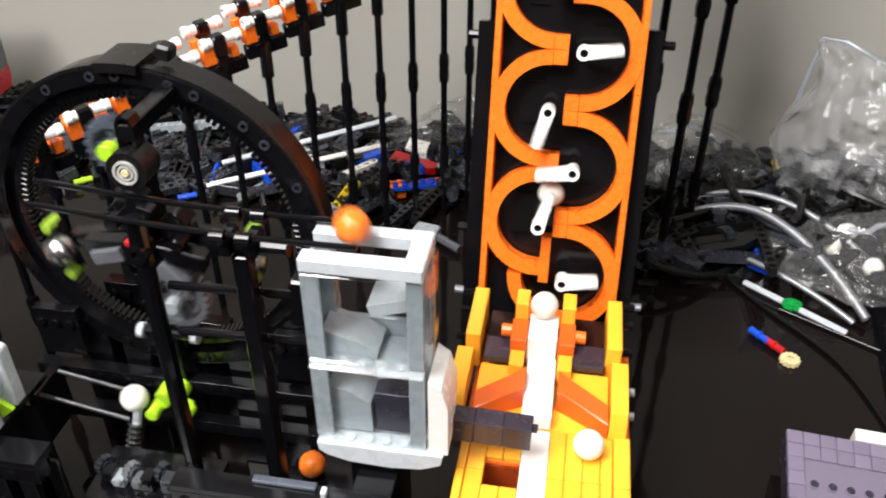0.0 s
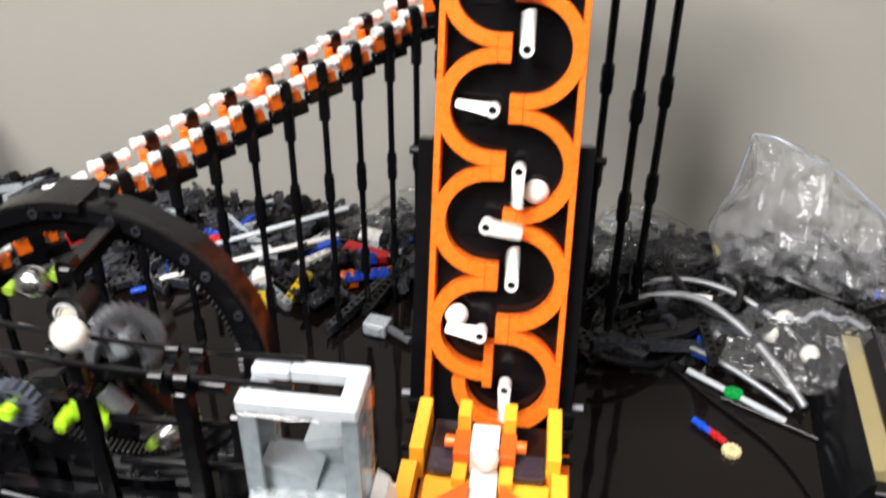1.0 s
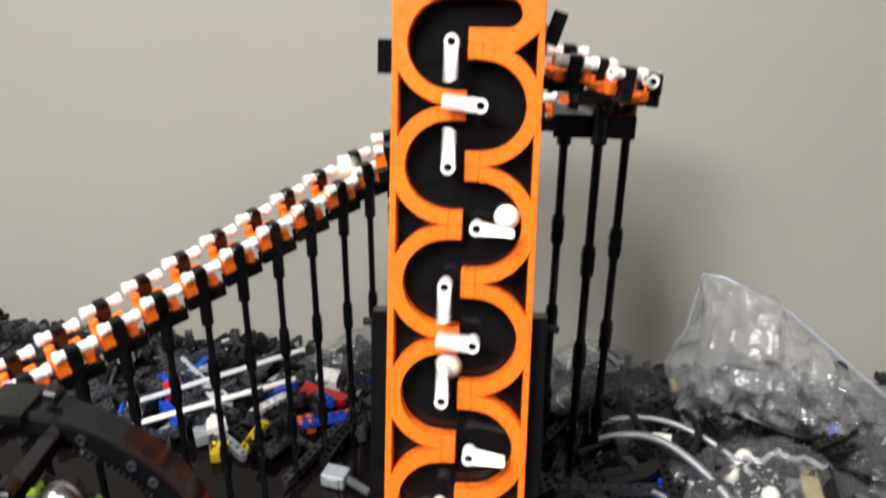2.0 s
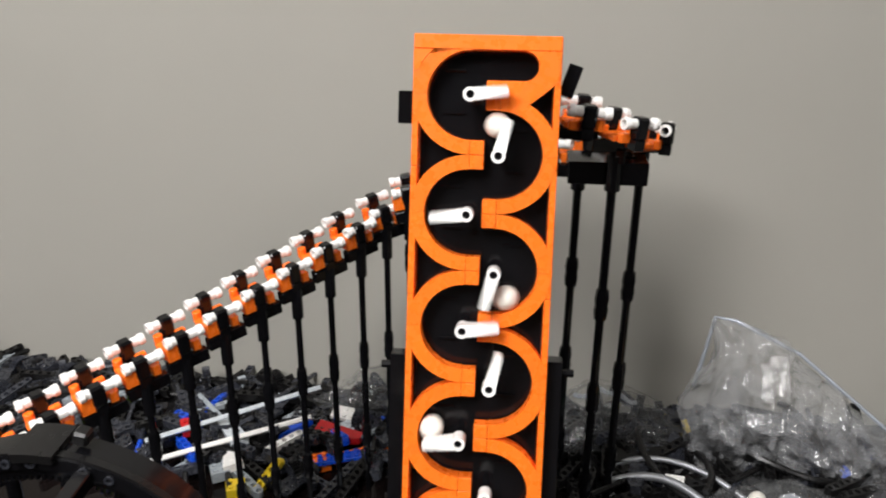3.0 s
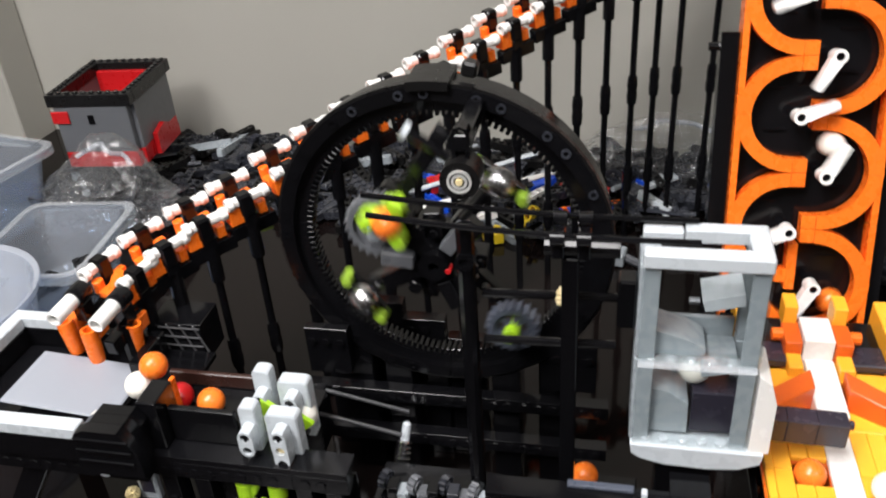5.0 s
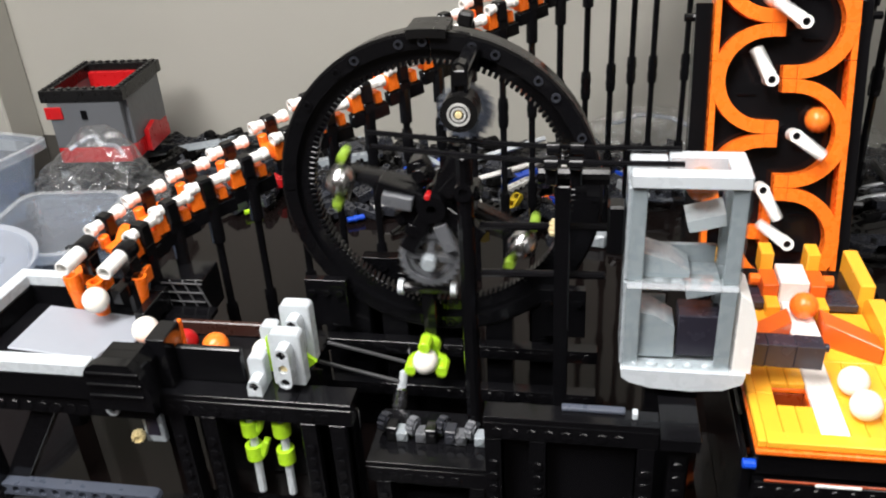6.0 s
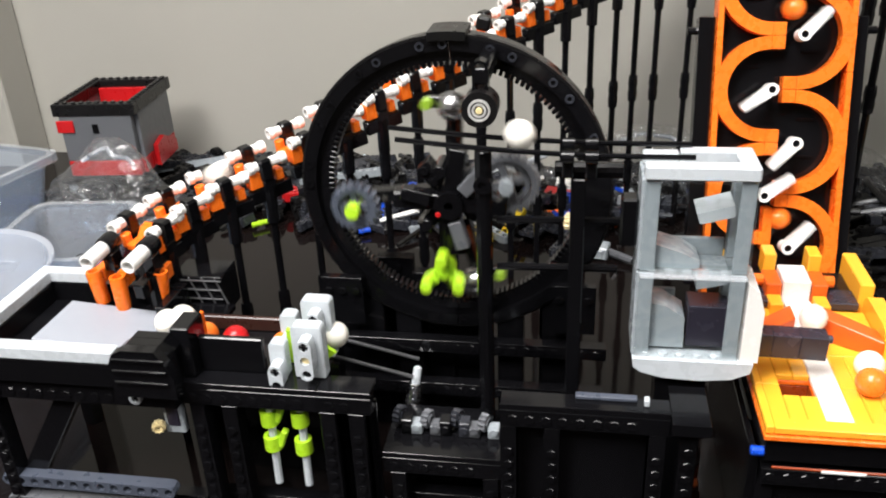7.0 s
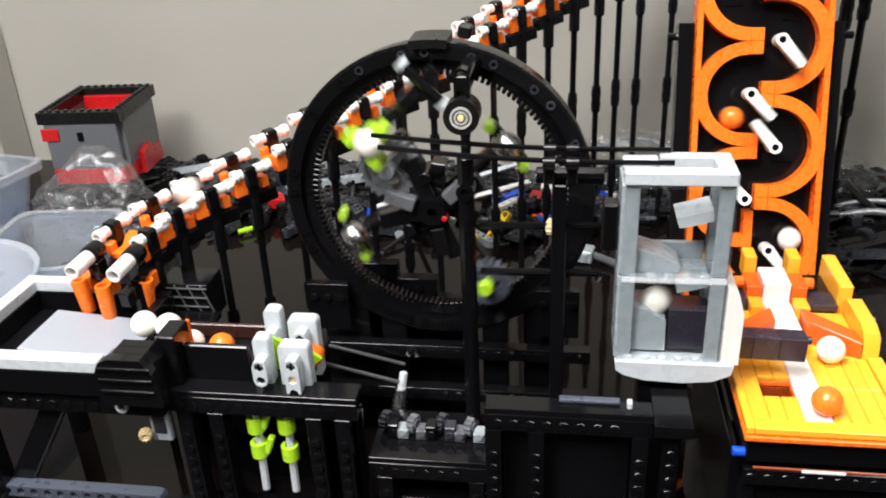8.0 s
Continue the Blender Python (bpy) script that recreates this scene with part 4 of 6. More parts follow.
part("rail_tile", b, BEAMGREY, right_frame, "grey tile strip")
b = bmesh.new()
box(b, -0.0860, -0.0835, -0.1600, -0.1560, 0.0896, 0.0935, 0.0005)
part("rail_tile", b, PALE, right_frame, "pale grey tile strip")
brick_frame(-0.2170, -0.1540, -0.1520, -0.1100, 0.0445, (-0.2130, -0.1640), label="low glossy black brick frame between the taller ones")
hop_frame = brick_frame(-0.4400, -0.3175, -0.1690, -0.0850, 0.0900, (-0.4300,), label="wide black brick frame under the hopper", panel=False)
for y, z in ((-0.1650, 0.0190), (-0.1660, 0.0045)):
    b = bmesh.new()
    beam(b, 13, pose(-0.4300, y, z))
    part("holed_beam", b, BEAMGREY if z > 0.01 else DKGREY, hop_frame, "grey beam with round holes")
b = bmesh.new()
m, l = frame_of((-0.4240, -0.1580, 0.010), (-0.3830, -0.1580, 0.0760))
box(b, -0.0040, 0.0040, -0.0060, 0.0060, 0, l, 0.0005, m)
part("slanted_brace", b, BLACK, hop_frame)


# ---- hopper ----
hopper = empty("hopper", None, "black tray hopper with pale grey rim and sheet", "ball hopper")


def build_hopper():
    def piece(name, mat, *q, label="", c=0.0006, m=None):
        b = bmesh.new()
        box(b, *q, c, m)
        return part(name, b, mat, hopper, label)

    X0, X1, Y0, Y1, Z = -0.4340, -0.3440, -0.1735, -0.0870, 0.1120
    piece("rim", PALE, X0, X1, Y0, Y0 + 0.0080, Z - 0.0070, Z, label="pale grey rim brick")
    piece("rim", PALE, X0, X0 + 0.046, Y1 - 0.0075, Y1, Z - 0.0070, Z, label="pale grey rim brick")
    piece("rim", PALE, X0, X0 + 0.0080, Y0 + 0.0081, Y1 - 0.0076, Z - 0.0070, Z, label="pale grey rim brick")
    piece("tray_wall", BLACK, X0, X1, Y0 + 0.0005, Y0 + 0.0075, 0.0904, Z - 0.0072)
    piece("tray_wall", BLACK, X0, X1, Y1 - 0.0072, Y1 - 0.0004, 0.0904, Z - 0.0072)
    piece("tray_wall", BLACK, X0 + 0.0004, X0 + 0.0078, Y0 + 0.0078, Y1 - 0.0076, 0.0904, Z - 0.0072)
    piece("tray_wall", BLACK, X1 - 0.006, X1, Y1 - 0.030, Y1 - 0.0076, 0.0904, Z - 0.0072)
    piece("tray_floor", BLACK, X0 + 0.008, X1, Y0 + 0.0080, Y1 - 0.0078, 0.0904, 0.0934)
    piece("sheet", SHEETMAT, -0.0260, 0.0360, -0.0220, 0.0190, -0.0008, 0.0008, label="white sloping sheet", m=pose(-0.3800, -0.1270, 0.0985, 0, 5, 0))
    b = bmesh.new()
    stud_row(b, (-0.3980, -0.0885, 0.108), (0.008, 0, 0), 6, (0, -1, 0), 0.0026, 0.0016)
    part("wall_studs", b, BLACK, hopper)
    # feed guard with rounded shoulders
    for i, (dx, h) in enumerate(((0.0, 0.0), (0.0022, 0.005), (0.0045, 0.010))):
        b = bmesh.new()
        x0, x1 = -0.3430, -0.3100
        out = [(x0 + dx, 0.0905), (x1 - dx * 1.2, 0.0905), (x1 - dx * 1.2, 0.1020), (x1 - 0.004, 0.1110), (x1 - 0.008, 0.1175), (x0 + 0.008, 0.1175), (x0 + 0.003 + dx * 0.5, 0.1150), (x0 + dx, 0.1090)]
        prism(b, out, -0.1790 + i * 0.0063, -0.1790 + i * 0.0063 + 0.0061)
        part("feed_guard", b, BLACK, hopper, "black rounded feed guard")
    for z in (0.0985, 0.1050, 0.1115):
        piece("guard_rib", BLACK, -0.3410, -0.3130, -0.1804, -0.1789, z, z + 0.0022, c=0.0005)
    piece("guard_cheek", BLACK, -0.3190, -0.3090, -0.1595, -0.1420, 0.0905, 0.1190)
    piece("guard_cheek", ORANGE, -0.3140, -0.3117, -0.1415, -0.1340, 0.0930, 0.1150, label="orange edge plate")
    piece("lane_wall", BLACK, -0.3085, -0.2740, -0.1525, -0.1490, 0.0902, 0.1105)
    piece("lane_wall", DIRTMAT, -0.3300, -0.2700, -0.1130, -0.1100, 0.0902, 0.0985, label="dark brown lane wall")
    piece("rear_block", BLACK, -0.3560, -0.3250, -0.0825, -0.0600, 0.0800, 0.1060)
    b = bmesh.new()
    for k in range(4):
        rod(b, (-0.353 + k * 0.008, -0.0832, 0.106), (-0.345 + k * 0.008, -0.0832, 0.084), 0.0006, 6)
        rod(b, (-0.356, -0.0836, 0.086 + k * 0.006), (-0.325, -0.0836, 0.086 + k * 0.006), 0.0006, 6)
    part("rear_grille", b, RODMAT, hopper)
    piece("rear_leg", BLACK, -0.3500, -0.3420, -0.0800, -0.0700, 0.0005, 0.0799)
    b = bmesh.new()
    tube(b, (-0.3385, -0.1712, 0.083), (-0.3385, -0.1688, 0.083), 0.0034, 0.0018, 14)
    part("ring_pin", b, PALE, hopper, "pale grey ring pin")


build_hopper()

motor = empty("motor_block", pose(-0.0020, 0, 0), "small grey motor plate with a tan gear in the frame", "motor")
b = bmesh.new()
box(b, -0.3300, -0.3190, -0.1600, -0.1560, 0.0540, 0.0755, 0.0006)
part("plate", b, GREY, motor)
b = bmesh.new()
box(b, -0.3280, -0.3210, -0.1606, -0.1601, 0.0590, 0.0715, 0.0002)
part("window", b, PLUM, motor)
b = bmesh.new()
gear(b, 0.0036, 10, 0.004, 0.0024, 0.0008)
part("tan_gear", b, TAN, motor, "tan bevel gear").matrix_basis = pose(-0.3320, -0.1630, 0.0600, 90 * 0, 0, 20)

STEPPERS = []


def stepper(x, y, z, h, w):
    """A pale rounded lifting beam with two cross holes."""
    thing = empty("lift_beam", pose(x, y, z), "pale grey rounded lifting beam with cross holes", "lifting beam", "lifting beams of the feeder")
    b = bmesh.new()
    r = 0.0026
    out = [(-w, 0), (w, 0)] + [(w - r + r * math.cos(radians(a)), h - r + r * math.sin(radians(a))) for a in (0, 30, 60, 90)] + [(-w + r + r * math.cos(radians(a)), h - r + r * math.sin(radians(a))) for a in (90, 120, 150, 180)]
    prism(b, out, -0.0038, 0.0038)
    bmesh.ops.bevel(b, geom=[e for e in b.edges if len(e.link_faces) == 2 and e.calc_face_angle(0) > 1.2], offset=0.0005, segments=2, affect="EDGES")
    part("beam_body", b, PALE, thing)
    b = bmesh.new()
    beam(b, 3 if w > 0.005 else 2, pose(0.0008, -0.0078, h - (0.023 if w > 0.005 else 0.020), 0, -90, 0))
    part("crank_arm", b, PALE, thing)
    for dz in ((0.007, 0.015, 0.023) if w > 0.005 else (0.012, 0.020)):
        b = bmesh.new()
        if dz < 0.013:
            box(b, 0.0001, 0.0015, -0.0113, -0.0102, h - dz - 0.0023, h - dz + 0.0023, 0.0001)
            box(b, -0.0015, 0.0031, -0.0112, -0.0101, h - dz - 0.0007, h - dz + 0.0007, 0.0001)
            part("cross_hole", b, BLACK, thing)
        else:
            rod(b, (0.0008, -0.0100, h - dz), (0.0008, -0.0075, h - dz), 0.0025, 10)
            part("pin", b, TAN if dz < 0.02 else BLACK, thing)
    STEPPERS.append(thing)


for q in ((-0.2665, -0.1500, 0.0815, 0.030, 0.0042), (-0.2670, -0.1290, 0.0815, 0.034, 0.0045), (-0.2500, -0.1500, 0.0885, 0.030, 0.0080), (-0.2505, -0.1310, 0.0885, 0.034, 0.0078)):
    stepper(*q)
flag = empty("lime_vane", pose(-0.2610, -0.1400, 0.0905), "lime triangular vane between the beams", "vane")
b = bmesh.new()
prism(b, [(-0.004, 0), (0.004, 0), (0.004, 0.014), (-0.004, 0.020)], -0.0015, 0.0015)
part("vane_plate", b, LIME, flag)
b = bmesh.new()
prism(b, [(0.013, 0.013), (0.021, 0.007), (0.014, 0.001)], -0.0012, 0.0012)
part("vane_tip", b, LIME, flag)

for x in (-0.2748, -0.2580):
    t = empty("shock_strut", pose(x, -0.1560, 0.0), "silver axle strut with lime clips inside the frame", "strut", "silver struts in the frame")
    b = bmesh.new()
    rod(b, (0, 0, 0.022), (0.001, 0, 0.0765), 0.0022, 8)
    part("strut_rod", b, PALE, t)
    for z in ((0.066, 0.050) if x < -0.27 else (0.067, 0.049)):
        b = bmesh.new()
        tube(b, (0, 0, z - 0.0045), (0, 0, z + 0.0040), 0.0046, 0.0023, 14)
        if x < -0.27:
            box(b, 0.0030, 0.0064, -0.0022, 0.0022, z - 0.001, z + 0.010, 0.0006, Matrix.Translation((0, 0, z)) @ pose(0, 0, 0, 0, 20, 0) @ Matrix.Translation((0, 0, -z)))
        part("strut_clip", b, LIME, t)

pickup = empty("pickup_rails", None, "two thin silver rods leading down to the pickup point", "guide rods")
for y in (-0.1070, -0.0890):
    b = bmesh.new()
    rod(b, (-0.2550, y, 0.0728), (-0.2085, y + 0.003, 0.0592), 0.0011, 8)
    part("pickup_rod", b, RODMAT, pickup)
b = bmesh.new()
box(b, -0.2600, -0.2540, -0.1100, -0.0850, 0.0400, 0.0745, 0.0006)
part("rod_block", b, BLACK, pickup)
shock = empty("shock_absorber", None, "silver-ribbed shock absorber on a black foot", "shock absorber")
p0, p1 = Vector((-0.2115, -0.1080, 0.0300)), Vector((-0.2075, -0.0960, 0.0600))
m, l = frame_of(p0, p1)
prof = []
for k in range(6):
    z = 0.005 + k * 0.0032
    prof += [(0.0034, z), (0.0046, z + 0.0008), (0.0046, z + 0.0020), (0.0034, z + 0.0028)]
b = bmesh.new()
lathe(b, prof, m, 14)
part("ribbed_sleeve", b, CHROME, shock)
b = bmesh.new()
lathe(b, [(0.0024, 0.022), (0.0024, l), (0.0012, l + 0.001)], m, 10)
part("piston", b, PALE, shock)
b = bmesh.new()
box(b, -0.2190, -0.2060, -0.1150, -0.1020, 0.0562 - 0.028, 0.0350, 0.0008)
part("foot", b, BLACK, shock)
b = bmesh.new()
box(b, -0.2200, -0.2050, -0.1160, -0.1010, 0.0005, 0.0280, 0.0008)
part("foot_block", b, BLACK, shock)

gearbox = empty("gear_train", None, "row of dark and silver gears on the low frame", "gears")
random.seed(11)
for k in range(11):
    x = -0.2120 + k * 0.0052
    b = bmesh.new()
    if k % 3 == 0:
        gear(b, 0.0052, 12, 0.004, 0.003, 0.0011)
        o = part("gear_wheel", b, DKGREY if k % 2 else HEAPGREY, gearbox)
        o.matrix_basis = pose(x, -0.128 - 0.002 * (k % 2), 0.0512, 0, 0, 70)
    else:
        box(b, -0.003, 0.003, -0.004, 0.004, 0, 0.006 + 0.003 * (k % 2), 0.0005)
        rod(b, (0, -0.0055, 0.005), (0, -0.0040, 0.005), 0.0024, 8)
        o = part("gear_bracket", b, [DKGREY, BLACK, GREY, HEAPGREY][k % 4], gearbox)
        o.matrix_basis = pose(x, -0.132, 0.0446)


# ---- odd bricks and parts at the back ----
random.seed(5)
PROTO = {}


def proto(kind):
    b = bmesh.new()
    if kind.startswith("beam"):
        n = int(kind[4:])
        beam(b, n, pose(-(n - 1) * 0.004, 0, 0, 90))
        name = "loose_beam"
    elif kind.startswith("axle"):
        n = int(kind[4:])
        rod(b, (-n * 0.004, 0, 0), (n * 0.004, 0, 0), 0.0024, 6)
        name = "loose_axle"
    elif kind.startswith("brick"):
        n = int(kind[5:])
        box(b, -n * 0.004, n * 0.004, -0.0078, 0.0078, -0.0048, 0.0048, 0.0004)
        for y in (-0.004, 0.004):
            stud_row(b, (-n * 0.004 + 0.004, y, 0.0048), (0.008, 0, 0), n, (0, 0, 1))
        name = "loose_brick"
    elif kind.startswith("plate"):
        n = int(kind[5:])
        box(b, -n * 0.004, n * 0.004, -0.008, 0.008, -0.0016, 0.0016, 0.0003)
        for y in (-0.004, 0.004):
            stud_row(b, (-n * 0.004 + 0.004, y, 0.0016), (0.008, 0, 0), n, (0, 0, 1))
        name = "loose_plate"
    elif kind == "gear":
        gear(b, 0.012, 24, 0.0070, 0.004, 0.0018)
        name = "gear"
    elif kind == "pin":
        lathe(b, [(0.0018, -0.008), (0.0026, -0.0078), (0.0024, -0.001), (0.0032, -0.0008), (0.0032, 0.0008), (0.0024, 0.001), (0.0026, 0.0078), (0.0018, 0.008)], pose(0, 0, 0, 0, 90, 0), 10)
        name = "loose_pin"
    elif kind == "panel":
        prism(b, [(-0.022, -0.008), (0.022, -0.004), (0.022, 0.004), (0.010, 0.009), (-0.022, 0.009)], -0.0035, 0.0035, pose(0, 0, 0, 90))
        name = "loose_wedge"
    elif kind == "elbow":
        beam(b, 4, pose(0, 0, 0, 90))
        beam(b, 4, pose(0, 0, 0, 90, 0, 0) @ pose(0, 0, 0, 0, -53, 0) @ pose(-0.024, 0, 0))
        name = "loose_beam"
    else:
        pts = [(0.05 * math.cos(radians(a)), 0.03 * math.sin(radians(a)), 0.004 * math.sin(radians(2 * a))) for a in range(20, 161, 10)]
        sweep(b, pts, 0.0026, 8, 0.25)
        name = "hose"
    return name, b


def scatter(kind, mat, m, label, category):
    if kind not in PROTO:
        name, b = proto(kind)
        o = part(name, b, mat)
        PROTO[kind] = o
        o.matrix_basis = m
        o.material_slots[0].link = "OBJECT"
        o.material_slots[0].material = mat
    else:
        o = again(PROTO[kind], m, None, mat)
    return tagged(o, label, category, "loose parts in the heap")


CATS = {"beam": "beam", "axle": "axle", "brick": "brick", "plate": "plate", "gear": "gear", "pin": "pin", "panel": "panel", "elbow": "beam", "hose": "hose"}
HUES = {"black": BLACK_MATT, "dark grey": HEAPGREY, "light grey": PALE, "mid grey": GREY, "blue": BLUE, "white": WHITE, "yellow": YELLOW, "red": RED, "orange": ORANGE, "silver": STEEL, "lime": LIME, "green": GREEN}


def heap_height(x, y, kind):
    if kind == 0:
        u = max(0.15, 1 - abs((y - 0.285 + 0.066 * x) / 0.085) ** 2)
        v = min(1, max(0, (x + 0.72) / 0.08)) * min(1, max(0, (0.03 - x) / 0.10))
        low = 0.45 + 0.55 * min(1, max(0, (x + 0.40) / 0.12))
        return (0.012 * u * v + 0.008 * noise.noise(Vector((x * 18, y * 18, 0)))) * low
    u = max(0, 1 - abs((y - 0.255) / 0.120) ** 2)
    v = min(1, max(0, (x - 0.06) / 0.06)) * min(1, max(0, (0.50 - x) / 0.12))
    return 0.024 * u * v + 0.008 * noise.noise(Vector((x * 18, y * 18, 3)))


def heap(kind, count, x0, x1, y0, y1, hues, kinds):
    for i in range(count):
        x, y = random.uniform(x0, x1), random.uniform(y0, y1)
        y = min(y, 0.354 - 0.0664 * x - 0.030)
        z = max(0.004, heap_height(x, y, kind)) + random.uniform(0, 0.006)
        k = random.choice(kinds)
        hue = random.choice(hues)
        word = "".join(c for c in k if c.isalpha())
        lean = 7 if x < -0.34 else 10
        m = pose(x, y, z + 0.003, random.gauss(0, lean), random.gauss(0, lean), random.uniform(0, 360))
        scatter(k, HUES[hue], m, f"loose {hue} plastic {CATS[word]} lying in the heap", CATS[word])


def mound(kind, x0, x1, y0, y1, label):
    b = bmesh.new()
    nx, ny = 70, 34
    vs = [[b.verts.new((x0 + (x1 - x0) * i / nx, y0 + (y1 - y0) * j / ny, max(-0.001, heap_height(x0 + (x1 - x0) * i / nx, y0 + (y1 - y0) * j / ny, kind) - 0.010 + 0.007 * noise.cell(Vector((i * 0.9, j * 0.9, kind)))))) for j in range(ny + 1)] for i in range(nx + 1)]
    for i in range(nx):
        for j in range(ny):
            b.faces.new((vs[i][j], vs[i + 1][j], vs[i + 1][j + 1], vs[i][j + 1]))
    tagged(part("brick_heap", b, BLACK_MATT, None, "", 0), label, "heap", "", "stuff")


DARK = ["black"] * 12 + ["dark grey"] * 10 + ["dark grey", "mid grey"]
mound(0, -0.72, 0.05, 0.20, 0.400, "low heap of dark loose plastic parts along the wall")
mound(1, 0.05, 0.52, 0.14, 0.330, "low heap of dark loose plastic parts beside the bags")
heap(0, 360, -0.66, 0.04, 0.205, 0.385, DARK + ["dark grey"] * 3, ["beam5", "beam9", "beam13", "axle6", "axle10", "brick4", "brick2", "plate6", "panel", "elbow", "gear", "pin"])
heap(0, 20, -0.32, -0.06, 0.225, 0.30, ["blue"] * 4 + ["white"] * 2 + ["light grey"] * 3 + ["mid grey"] * 3 + ["yellow", "red"], ["beam3", "brick2", "axle6", "beam5", "panel", "plate6"])
heap(1, 190, 0.07, 0.50, 0.16, 0.33, ["black"] * 14 + ["dark grey"] * 5, ["beam7", "beam11", "beam13", "axle10", "beam5", "panel", "gear", "hose", "brick2"])
heap(1, 6, 0.12, 0.40, 0.20, 0.30, ["blue", "white", "yellow"], ["pin", "brick2", "beam3"])


def lone(kind, hue, m, label, category):
    tagged(scatter(kind, HUES[hue], m, label, category), label, category)


lone("axle20", "light grey", pose(-0.225, 0.262, 0.034, 0, -10, 22), "long pale grey axle on the heap", "axle")
lone("axle20", "white", pose(-0.228, 0.232, 0.025, 0, -9, 20), "long white axle on the heap", "axle")
lone("beam5", "yellow", pose(-0.180, 0.205, 0.012, 30, -50, 30), "yellow beam leaning near the posts", "beam")
lone("brick2", "yellow", pose(-0.205, 0.195, 0.006, 0, 0, 20), "yellow brick on the table", "brick")
lone("brick2", "red", pose(-0.265, 0.255, 0.022, 10, 0, 30), "red brick on the heap", "brick")
lone("beam7", "orange", pose(-0.108, 0.250, 0.008, 90, 0, 25), "orange beam lying flat by the posts", "beam")
lone("brick2", "orange", pose(-0.142, 0.236, 0.006, 0, 0, 25), "orange brick by the posts", "brick")
lone("pin", "orange", pose(-0.080, 0.262, 0.006, 0, 0, 25), "orange pin by the posts", "pin")
lone("brick2", "red", pose(-0.405, 0.253, 0.016, 4, 6, 24), "red brick at the edge of the heap", "brick")
lone("pin", "lime", pose(-0.421, 0.207, 0.005, 0, 0, 40), "small lime pin on the table", "pin")
lone("pin", "blue", pose(-0.318, 0.197, 0.005, 0, 0, 30), "blue pin on the table behind the ring", "pin")
t = empty("sensor_block", pose(-0.1030, 0.172, 0.0, 0, 0, -12), "light grey connector block with a dark cable end", "connector block")
b = bmesh.new()
box(b, -0.010, 0.010, -0.008, 0.008, 0.0005, 0.012, 0.0012)
box(b, -0.006, 0.006, -0.0092, -0.0081, 0.002, 0.010, 0.0004)
part("body", b, GREY, t)
b = bmesh.new()
rod(b, (0.010, 0, 0.006), (0.032, -0.008, 0.004), 0.0035, 8)
part("cable_end", b, DKGREY, t)

# small parts on the open tabletop
lone("pin", "blue", pose(0.1465, 0.0905, 0.0036, 0, 0, -48), "blue pin joined to a red pin", "pin")
lone("pin", "red", pose(0.1550, 0.0815, 0.0036, 0, 0, -48), "red pin between a blue pin and a tan gear", "pin")
b = bmesh.new()
gear(b, 0.0068, 12, 0.0035, 0.0035, 0.0014)
t = tagged(part("small_gear", b, TAN), "small tan toothed gear lying on the table", "gear")
t.matrix_basis = pose(0.1635, 0.0690, 0.0026, 90)
lone("axle10", "light grey", pose(0.175, 0.128, 0.0030, 0, 0, -38), "light grey axle lying on the table", "axle")
lone("brick2", "blue", pose(0.157, 0.172, 0.010, 0, 10, -20), "blue connector at the edge of the heap", "connector")
b = bmesh.new()
gear(b, 0.0068, 16, 0.004, 0.0035, 0.0010)
t = tagged(part("bush_gear", b, GREEN), "small green bush threaded on the axle", "bush")
t.matrix_basis = pose(0.174, 0.1285, 0.0045, 78)
lone("beam3", "light grey", pose(0.136, 0.196, 0.010, 0, 14, -50), "short light grey beam at the heap's edge", "beam")


def cable(pts, r, mat, name, label, category):
    cu = bpy.data.curves.new(name, "CURVE")
    cu.dimensions, cu.bevel_depth, cu.bevel_resolution = "3D", r, 2
    sp = cu.splines.new("NURBS")
    sp.points.add(len(pts) - 1)
    for q, p in zip(sp.points, pts):
        q.co = (*p, 1)
    sp.use_endpoint_u, sp.order_u = True, 4
    cu.materials.append(mat)
    return tagged(new(name, cu), label, category)


cable([(0.095, 0.215, 0.004), (0.125, 0.165, 0.002), (0.160, 0.115, 0.002), (0.195, 0.080, 0.002), (0.212, 0.030, 0.002), (0.225, -0.05, 0.002), (0.24, -0.2, 0.002)], 0.0016, BLACK, "cable", "thin black cable on the table", "cable")
cable([(0.165, 0.125, 0.002), (0.21, 0.10, 0.0018), (0.27, 0.06, 0.0018), (0.36, 0.02, 0.0018)], 0.0014, BLACK, "cable", "thin black cable on the table", "cable")
cable([(0.105, 0.212, 0.024), (0.140, 0.215, 0.038), (0.175, 0.190, 0.036), (0.205, 0.150, 0.020), (0.222, 0.118, 0.006)], 0.0034, STEEL, "silver_hose", "curved silver ribbed hose over the heap", "hose")
cable([(0.112, 0.235, 0.024), (0.150, 0.240, 0.042), (0.195, 0.220, 0.038), (0.232, 0.170, 0.020)], 0.0026, STEEL, "silver_hose", "curved silver ribbed hose over the heap", "hose")
cable([(0.120, 0.185, 0.012), (0.150, 0.160, 0.020), (0.185, 0.135, 0.016), (0.212, 0.112, 0.006)], 0.0022, STEEL, "silver_hose", "curved silver ribbed hose over the heap", "hose")

plate = empty("plate_stack", pose(0.1412, -0.0229, 0.0), "slate tiled block with a row of pin holes, lamp sheen painted on", "brick block")
TILT = pose(0, 0, 0.0300, 11, 0, -5)
U = 0.0087
